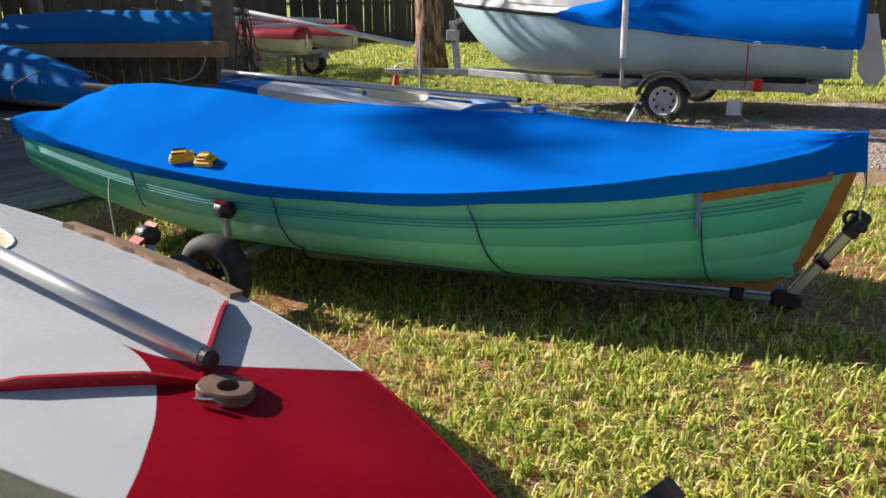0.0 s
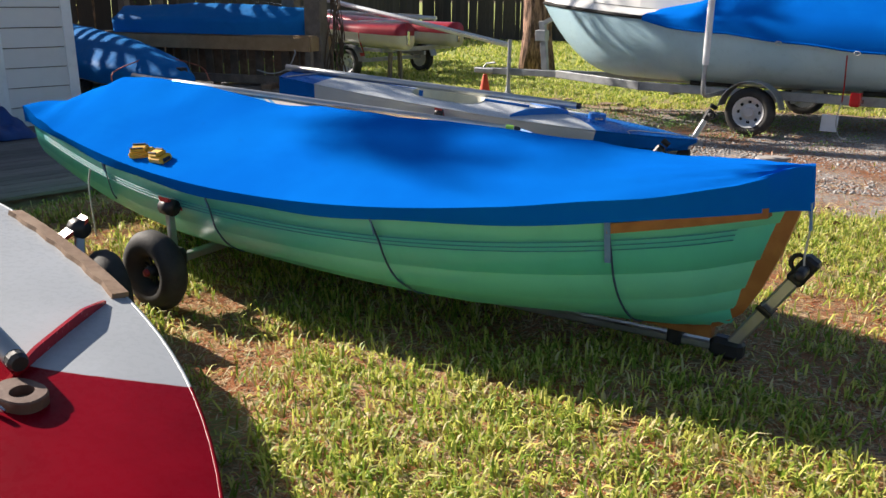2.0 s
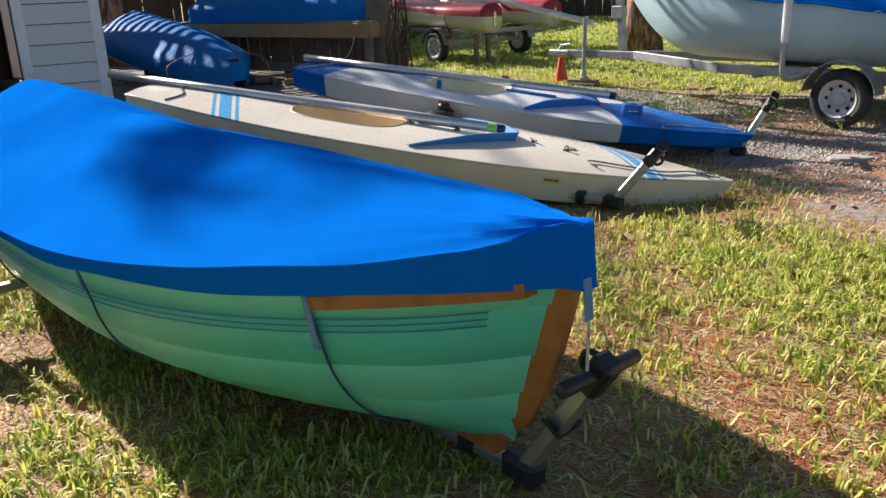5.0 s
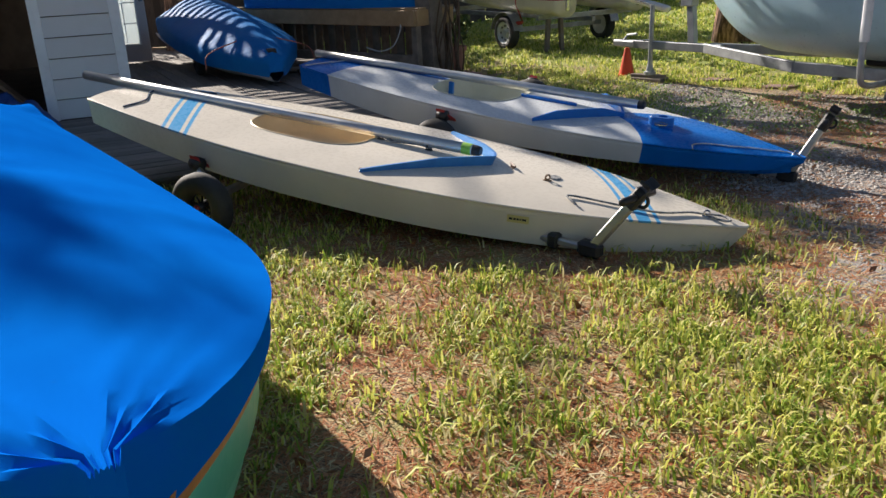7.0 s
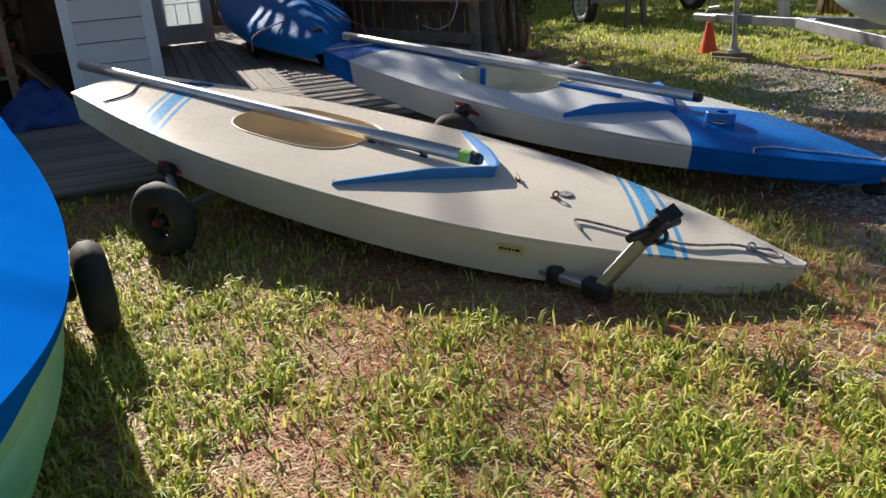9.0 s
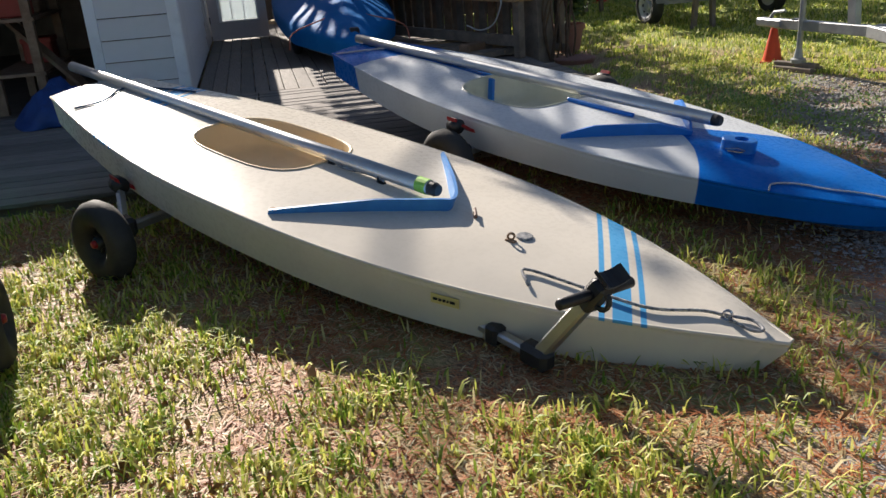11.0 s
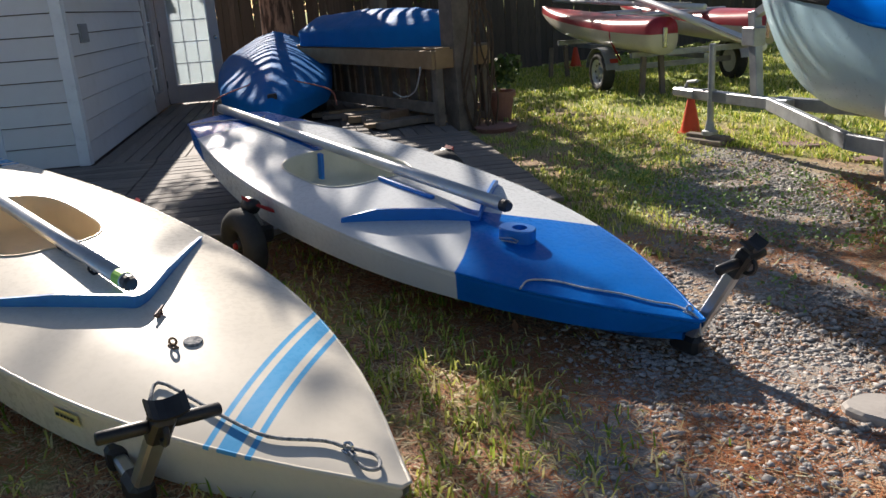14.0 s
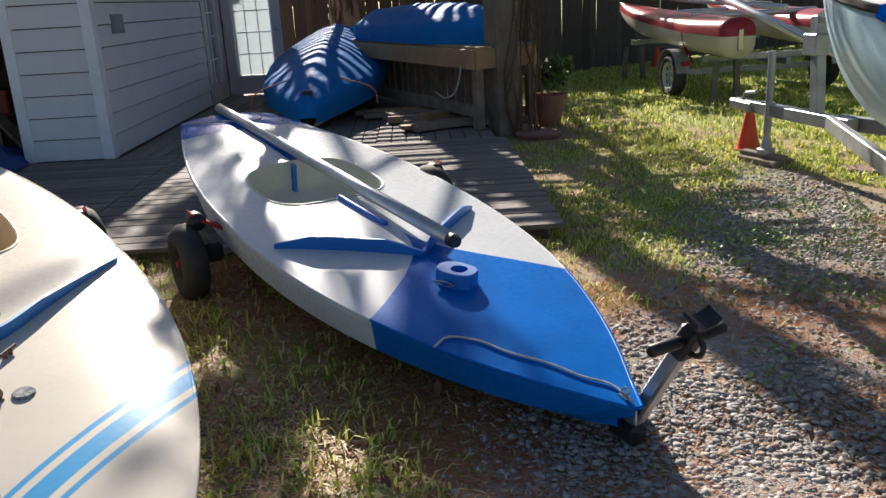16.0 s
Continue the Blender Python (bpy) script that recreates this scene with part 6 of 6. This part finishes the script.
# shrubs along the fence behind the deck
for k in range(7):
    x = -9.0 - k * 0.8
    s = thing("shrub", Matrix.Translation((x, 15.9 - k * 0.48, 0)), "loose green shrub growing over the back fence", "shrub", "shrubs by the fence")
    leaf_cloud("foliage", s, [(rng.gauss(0, 0.4), rng.gauss(0, 0.25), rng.uniform(1.5, 2.6), 0.35) for _ in range(9)], 60, 0.06, leaf_green, 60 + k)
    bm = bmesh.new()
    for i in range(4):
        tube(bm, [(0.05 * i, 0, 0), (rng.uniform(-0.2, 0.2), 0.1, 0.9), (rng.uniform(-0.5, 0.5), 0.1, 1.9)], [0.02, 0.015, 0.008], 5)
    part("stem", bm, vine_mat, s)


# ---- white house and brick wall beyond the rear fence ----
hb = thing("house", pose(-6.0, 42, 0), "white weatherboard house beyond the fence", "house")
bm = bmesh.new()
box(bm, 0, 0, 0, 11, 7, 3.0)
part("wall", bm, white_trim, hb)
bm = bmesh.new()
loft(bm, [[(-0.4, -0.5, 3.0), (-0.4, 3.5, 5.2), (-0.4, 7.5, 3.0)], [(11.4, -0.5, 3.0), (11.4, 3.5, 5.2), (11.4, 7.5, 3.0)]], close=True, cap0=True, cap1=True)
part("roof", tidy(bm), roof_mat, hb)
for x in (1.5, 4.2, 7.0):
    bm = bmesh.new()
    box(bm, x, -0.03, 1.0, x + 1.1, 0.03, 2.2)
    w = part("window", bm, glass, hb)
    bm = bmesh.new()
    for a, b, c, d in ((-0.08, 0.0, 0.92, 2.28), (1.1, 1.18, 0.92, 2.28)):
        box(bm, x + a, -0.05, c, x + b, 0.0, d)
    for c in (0.92, 2.2):
        box(bm, x, -0.048, c, x + 1.1, 0.0, c + 0.08)
    part("frame", bm, white_trim, w)
brick_mat = plain("old_red_brick", (0.3, 0.13, 0.08), (0.24, 0.1, 0.06), 0.9, 0.0, 5, 40, 0.4)
wall = tagged(new("wall_brick"), "low red brick wall beyond the gravel drive", "wall", kind="structure")
wall.matrix_basis = pose(8.2, 18.0, 0, 0, 0, -10)
bm = bmesh.new()
box(bm, -0.1, 0.012, 0, 4.9, 0.2, 0.78)
part("mortar", bm, grey_lumber, wall)
bm = bmesh.new()
box(bm, 0, 0, 0, 0.205, 0.1, 0.062, 0.004)
brick = mesh_of(bm, "brick")
brick.materials.append(brick_mat)
for r_ in range(11):
    for k in range(22):
        o = new("brick", brick)
        o.parent = wall
        o.matrix_basis = pose(k * 0.216 - (0.1 if r_ % 2 else 0.0), 0.0, r_ * 0.072)

# ---- grass, straw and gravel ----
def gravel_at(x, y):
    """How much the ground at (x, y) belongs to the gravel patch."""
    v = 0.55 * (y - 8.6) + 0.75 * (x - 1.2) + 0.35 * np.sin(x * 2.1 + 1) * np.sin(y * 1.7) - 0.3
    return np.clip(v * 1.6 + 0.3, 0, 1) * (y < 13.0) * (y > 7.4)


def patchy(x, y, s=1.0, seed=0.0):
    return 0.5 + 0.25 * (np.sin(1.9 * s * x + 1.3 * s * y + seed) + np.sin(1.1 * s * x - 2.3 * s * y + 2.1 * seed + 1.0)) * 0.8 + 0.12 * np.sin(5.3 * s * x + 3.9 * s * y + seed)


def under_deck(x, y):
    hx, hy = x + 4.75, y - 8.53
    c, s = math.cos(radians(-24)), math.sin(radians(-24))
    lx, ly = hx * c + hy * s, -hx * s + hy * c
    return (lx < 3.16) & (ly < 3.62)


def blade_material(name, a, b, c):
    g = Graph(name)
    r = g.island_random()
    col = g.mix(g.ramp(r, 0.1, 0.75), a, b)
    col = g.mix(g.ramp(r, 0.8, 0.95), col, c)
    m = g.shade(col, 0.5, 0.0, Specular_IOR_Level=0.3)
    t = g.t
    tr = t.nodes.new("ShaderNodeBsdfTranslucent")
    mixer = t.nodes.new("ShaderNodeMixShader")
    mixer.inputs[0].default_value = 0.4
    t.links.new(col, tr.inputs[0])
    t.links.new(g.b.outputs[0], mixer.inputs[1])
    t.links.new(tr.outputs[0], mixer.inputs[2])
    t.links.new(mixer.outputs[0], t.nodes["Material Output"].inputs[0])
    return m


grass_mat = blade_material("grass_blades", (0.20, 0.32, 0.035), (0.75, 0.74, 0.18), (0.78, 0.69, 0.38))
dry_mat = blade_material("dry_grass", (0.55, 0.44, 0.24), (0.80, 0.70, 0.44), (0.78, 0.72, 0.5))
straw_mat = blade_material("pine_straw", (0.46, 0.17, 0.075), (0.64, 0.33, 0.17), (0.70, 0.52, 0.33))


def blades(name, n, x0, x1, y0, y1, h, w, mat, label, seed, keep, lie=0.0, tuft=0):
    r = np.random.RandomState(seed)
    x, y = r.uniform(x0, x1, n), r.uniform(y0, y1, n)
    if tuft:
        k = n // tuft
        cx, cy = r.uniform(x0, x1, k), r.uniform(y0, y1, k)
        x = np.repeat(cx, tuft)[:n] + r.normal(0, 0.022, k * tuft)[:n]
        y = np.repeat(cy, tuft)[:n] + r.normal(0, 0.026, k * tuft)[:n]
    ok = (r.uniform(0, 1, len(x)) < keep(x, y)) & ~under_deck(x, y)
    x, y = x[ok], y[ok]
    n = len(x)
    z = ground_z(x, y)
    a = r.uniform(0, math.tau, n)
    hh = h * r.uniform(0.45, 1.25, n)
    lean = r.uniform(0.1, 1.35, n) * (1 if not lie else 0) + lie
    dx, dy = np.cos(a), np.sin(a)
    sx, sy = -dy * w * r.uniform(0.6, 1.3, n), dx * w * r.uniform(0.6, 1.3, n)
    up = hh if not lie else hh * 0.06
    p0 = np.stack([x - sx, y - sy, z - 0.004 + (0.012 * r.uniform(0, 1, n) if lie else 0)], 1)
    p1 = np.stack([x + sx, y + sy, p0[:, 2]], 1)
    mx, my = x + dx * hh * lean * 0.45, y + dy * hh * lean * 0.45
    tx, ty = x + dx * hh * lean * 0.95, y + dy * hh * lean * 0.95
    p2 = np.stack([mx + sx * 0.8, my + sy * 0.8, p0[:, 2] + up * 0.62], 1)
    p3 = np.stack([mx - sx * 0.8, my - sy * 0.8, p0[:, 2] + up * 0.62], 1)
    p4 = np.stack([tx, ty, p0[:, 2] + up * (0.95 - 0.35 * np.minimum(lean, 1.0) if not lie else 0.8)], 1)
    v = np.stack([p0, p1, p2, p3, p4], 1)
    i = np.arange(n)[:, None] * 5
    tri = np.concatenate([i + np.array([[0, 1, 2]]), i + np.array([[0, 2, 3]]), i + np.array([[3, 2, 4]])], 1)
    me = arrays(name, v, 3, tri, mat)
    tagged(new(name, me), label, "grass" if not lie else "pine straw", kind="stuff")


lawn = lambda x, y: np.clip(patchy(x, y, 1.0, 0.4) * 1.2 + patchy(x, y, 4.0, 1.7) * 0.9 - 0.55, 0.08, 1.0) * (1 - 0.97 * gravel_at(x, y)) * np.where((y > 7.0 + 0.2 * x) & (y < 10.6), 0.4, 1.0)
thin = lambda x, y: np.clip(0.35 + 0.9 * (1 - patchy(x, y, 1.0, 0.4)), 0, 1) * (1 - 0.6 * gravel_at(x, y))
blades("grass", 190000, -2.5, 4.2, 2.2, 8.9, 0.07, 0.0046, grass_mat, "short green and straw-coloured lawn grass", 1, lawn, tuft=9)
blades("grass", 70000, -3.0, 4.5, 8.9, 13.5, 0.06, 0.004, grass_mat, "thin grass in the shade by the gravel", 2, lambda x, y: np.minimum(1, lawn(x, y) * np.where(x < 0.7, 1.6, 0.4)), tuft=8)
blades("grass", 90000, -8.6, 7.0, 12.8, 20.0, 0.075, 0.007, grass_mat, "thick sunlit lawn beyond the deck", 3, lambda x, y: np.clip(0.35 + patchy(x, y, 0.7, 2.0), 0, 1) * (1 - gravel_at(x, y)), tuft=9)
blades("grass", 40000, -9.0, 12.0, 20.0, 32.0, 0.11, 0.014, grass_mat, "far lawn towards the rear fence", 4, lambda x, y: np.ones_like(x), tuft=7)
blades("dry_grass", 85000, -2.5, 4.5, 2.2, 9.2, 0.065, 0.0036, dry_mat, "dry straw-coloured grass blades lying in the lawn", 15, lambda x, y: np.clip(1.15 - 0.5 * patchy(x, y, 1.4, 1.2), 0.2, 1) * (1 - 0.7 * gravel_at(x, y)), lie=0.9)
blades("pine_straw", 140000, -2.5, 4.5, 2.2, 9.2, 0.10, 0.0027, straw_mat, "fallen brown pine needles among the grass", 5, thin, lie=1.0)
blades("pine_straw", 90000, 0.3, 5.5, 8.8, 12.8, 0.12, 0.0018, straw_mat, "fallen pine needles over the gravel", 6, lambda x, y: np.clip(patchy(x, y, 1.3, 3.0) * 1.8 - 0.4, 0.08, 1), lie=1.0)

stone_mat = Graph("gravel_stones")
sr = stone_mat.island_random()
sc = stone_mat.mix(sr, (0.26, 0.25, 0.24), (0.50, 0.475, 0.45))
stone_mat = stone_mat.shade(stone_mat.mix(stone_mat.ramp(sr, 0.85, 0.9), sc, (0.30, 0.2, 0.15)), 0.85, 0.0, stone_mat.noise(120, 3), 0.3, 0.003)


def gravel(n, seed):
    r = np.random.RandomState(seed)
    x, y = r.uniform(-1.8, 5.6, n), r.uniform(8.2, 12.9, n)
    g_ = gravel_at(x, y)
    ok = (r.uniform(0, 1, n) < g_ ** 1.3 * np.clip(1.5 * patchy(x, y, 1.1, 5.0) - 0.05, 0.08, 1.0)) & ~under_deck(x, y)
    x, y = x[ok], y[ok]
    n = len(x)
    base = np.array([(1, 0, 0), (0, 1, 0), (-1, 0, 0), (0, -1, 0), (0, 0, 1), (0, 0, -1), (0.62, 0.62, 0.45), (-0.62, 0.62, 0.45), (-0.62, -0.62, 0.45), (0.62, -0.62, 0.45)], dtype=float)
    tri = np.array([(0, 6, 9), (6, 4, 9), (1, 7, 6), (7, 4, 6), (2, 8, 7), (8, 4, 7), (3, 9, 8), (9, 4, 8), (0, 1, 6), (1, 2, 7), (2, 3, 8), (3, 0, 9), (1, 0, 5), (2, 1, 5), (3, 2, 5), (0, 3, 5)])
    a = r.uniform(0, math.tau, n)
    s = (0.004 + 0.013 * r.uniform(0, 1, n) ** 2.2)[:, None] * r.uniform(0.5, 1.45, (n, 3)) * np.array([1.15, 0.95, 0.6])
    v = base[None] * s[:, None, :] * r.uniform(0.6, 1.3, (n, 10, 1))
    ca, sa = np.cos(a)[:, None], np.sin(a)[:, None]
    vx, vy = v[..., 0] * ca - v[..., 1] * sa, v[..., 0] * sa + v[..., 1] * ca
    vv = np.stack([vx + x[:, None], vy + y[:, None], v[..., 2] + (ground_z(x, y) + 0.004)[:, None]], -1)
    me = arrays("gravel", vv, 3, (np.arange(n)[:, None, None] * 10 + tri[None]), stone_mat)
    tagged(new("gravel", me), "grey and pale crushed stone scattered on the ground", "gravel", kind="stuff")


gravel(190000, 9)
# low ground-cover leaves beside the gravel
weed_green = leaf_material("weed_leaves", (0.14, 0.26, 0.05), (0.34, 0.48, 0.14))
r = np.random.RandomState(17)
cl = []
for _ in range(280):
    x, y = r.normal(1.4, 1.0), r.normal(11.6, 0.6)
    if r.uniform() < 0.4:
        x, y = r.normal(-0.6, 0.8), r.normal(11.6, 0.6)
    if not under_deck(np.array([x]), np.array([y]))[0]:
        cl.append((x, y, float(ground_z(x, y)) + 0.02, 0.11))
weeds = thing("ground_cover", Matrix.Identity(4), "low round-leaved weeds spreading over gravel", "weeds", kind="stuff")
leaf_cloud("weed_leaves", weeds, cl, 30, 0.0115, weed_green, 18, 0.8)
# flat stones
flag = plain("flat_stone", (0.42, 0.39, 0.36), (0.34, 0.31, 0.29), 0.85, 0.0, 6, 50, 0.4)
rose = plain("rosy_stone", (0.30, 0.19, 0.16), (0.24, 0.16, 0.13), 0.85, 0.0, 6, 50, 0.4)
for x, y, rx, ry, mt, lab in ((2.36, 9.62, 0.17, 0.10, flag, "pale flat stepping stone sunk in gravel"), (-0.45, 13.35, 0.22, 0.12, rose, "flat reddish stone at the lawn's edge"), (0.3, 13.15, 0.2, 0.1, rose, "flat reddish stone at the lawn's edge")):
    bm = bmesh.new()
    n = 18
    rows = []
    for h, sc in ((-0.03, 1.0), (0.018, 1.0), (0.028, 0.93), (0.03, 0.0)):
        rows.append([(rx * sc * math.cos(a) * (1 + 0.12 * math.sin(3 * a + x)), ry * sc * math.sin(a) * (1 + 0.1 * math.sin(2 * a)), h) for a in np.linspace(0, math.tau, n + 1)[:-1]])
    loft(bm, rows, close=True)
    solo("flat_stone", tidy(bm), mt, lab, "stone", "flat stones", m=pose(x, y, float(ground_z(x, y)), 0, 0, 20))
# fallen dry leaves
leaf_brown = leaf_material("dry_leaves", (0.16, 0.07, 0.035), (0.32, 0.17, 0.08))
r = np.random.RandomState(23)
cl = [(r.uniform(-1.5, 4.0), r.uniform(2.8, 12.0), 0.0, 0.02) for _ in range(260)]
cl = [(x, y, float(ground_z(x, y)) + 0.025, s) for x, y, _, s in cl if not under_deck(np.array([x]), np.array([y]))[0]]
fallen = thing("fallen_leaves", Matrix.Identity(4), "scattered dry brown leaves on the ground", "leaves", kind="stuff")
leaf_cloud("dry_leaves", fallen, cl, 1, 0.03, leaf_brown, 24, 0.5)
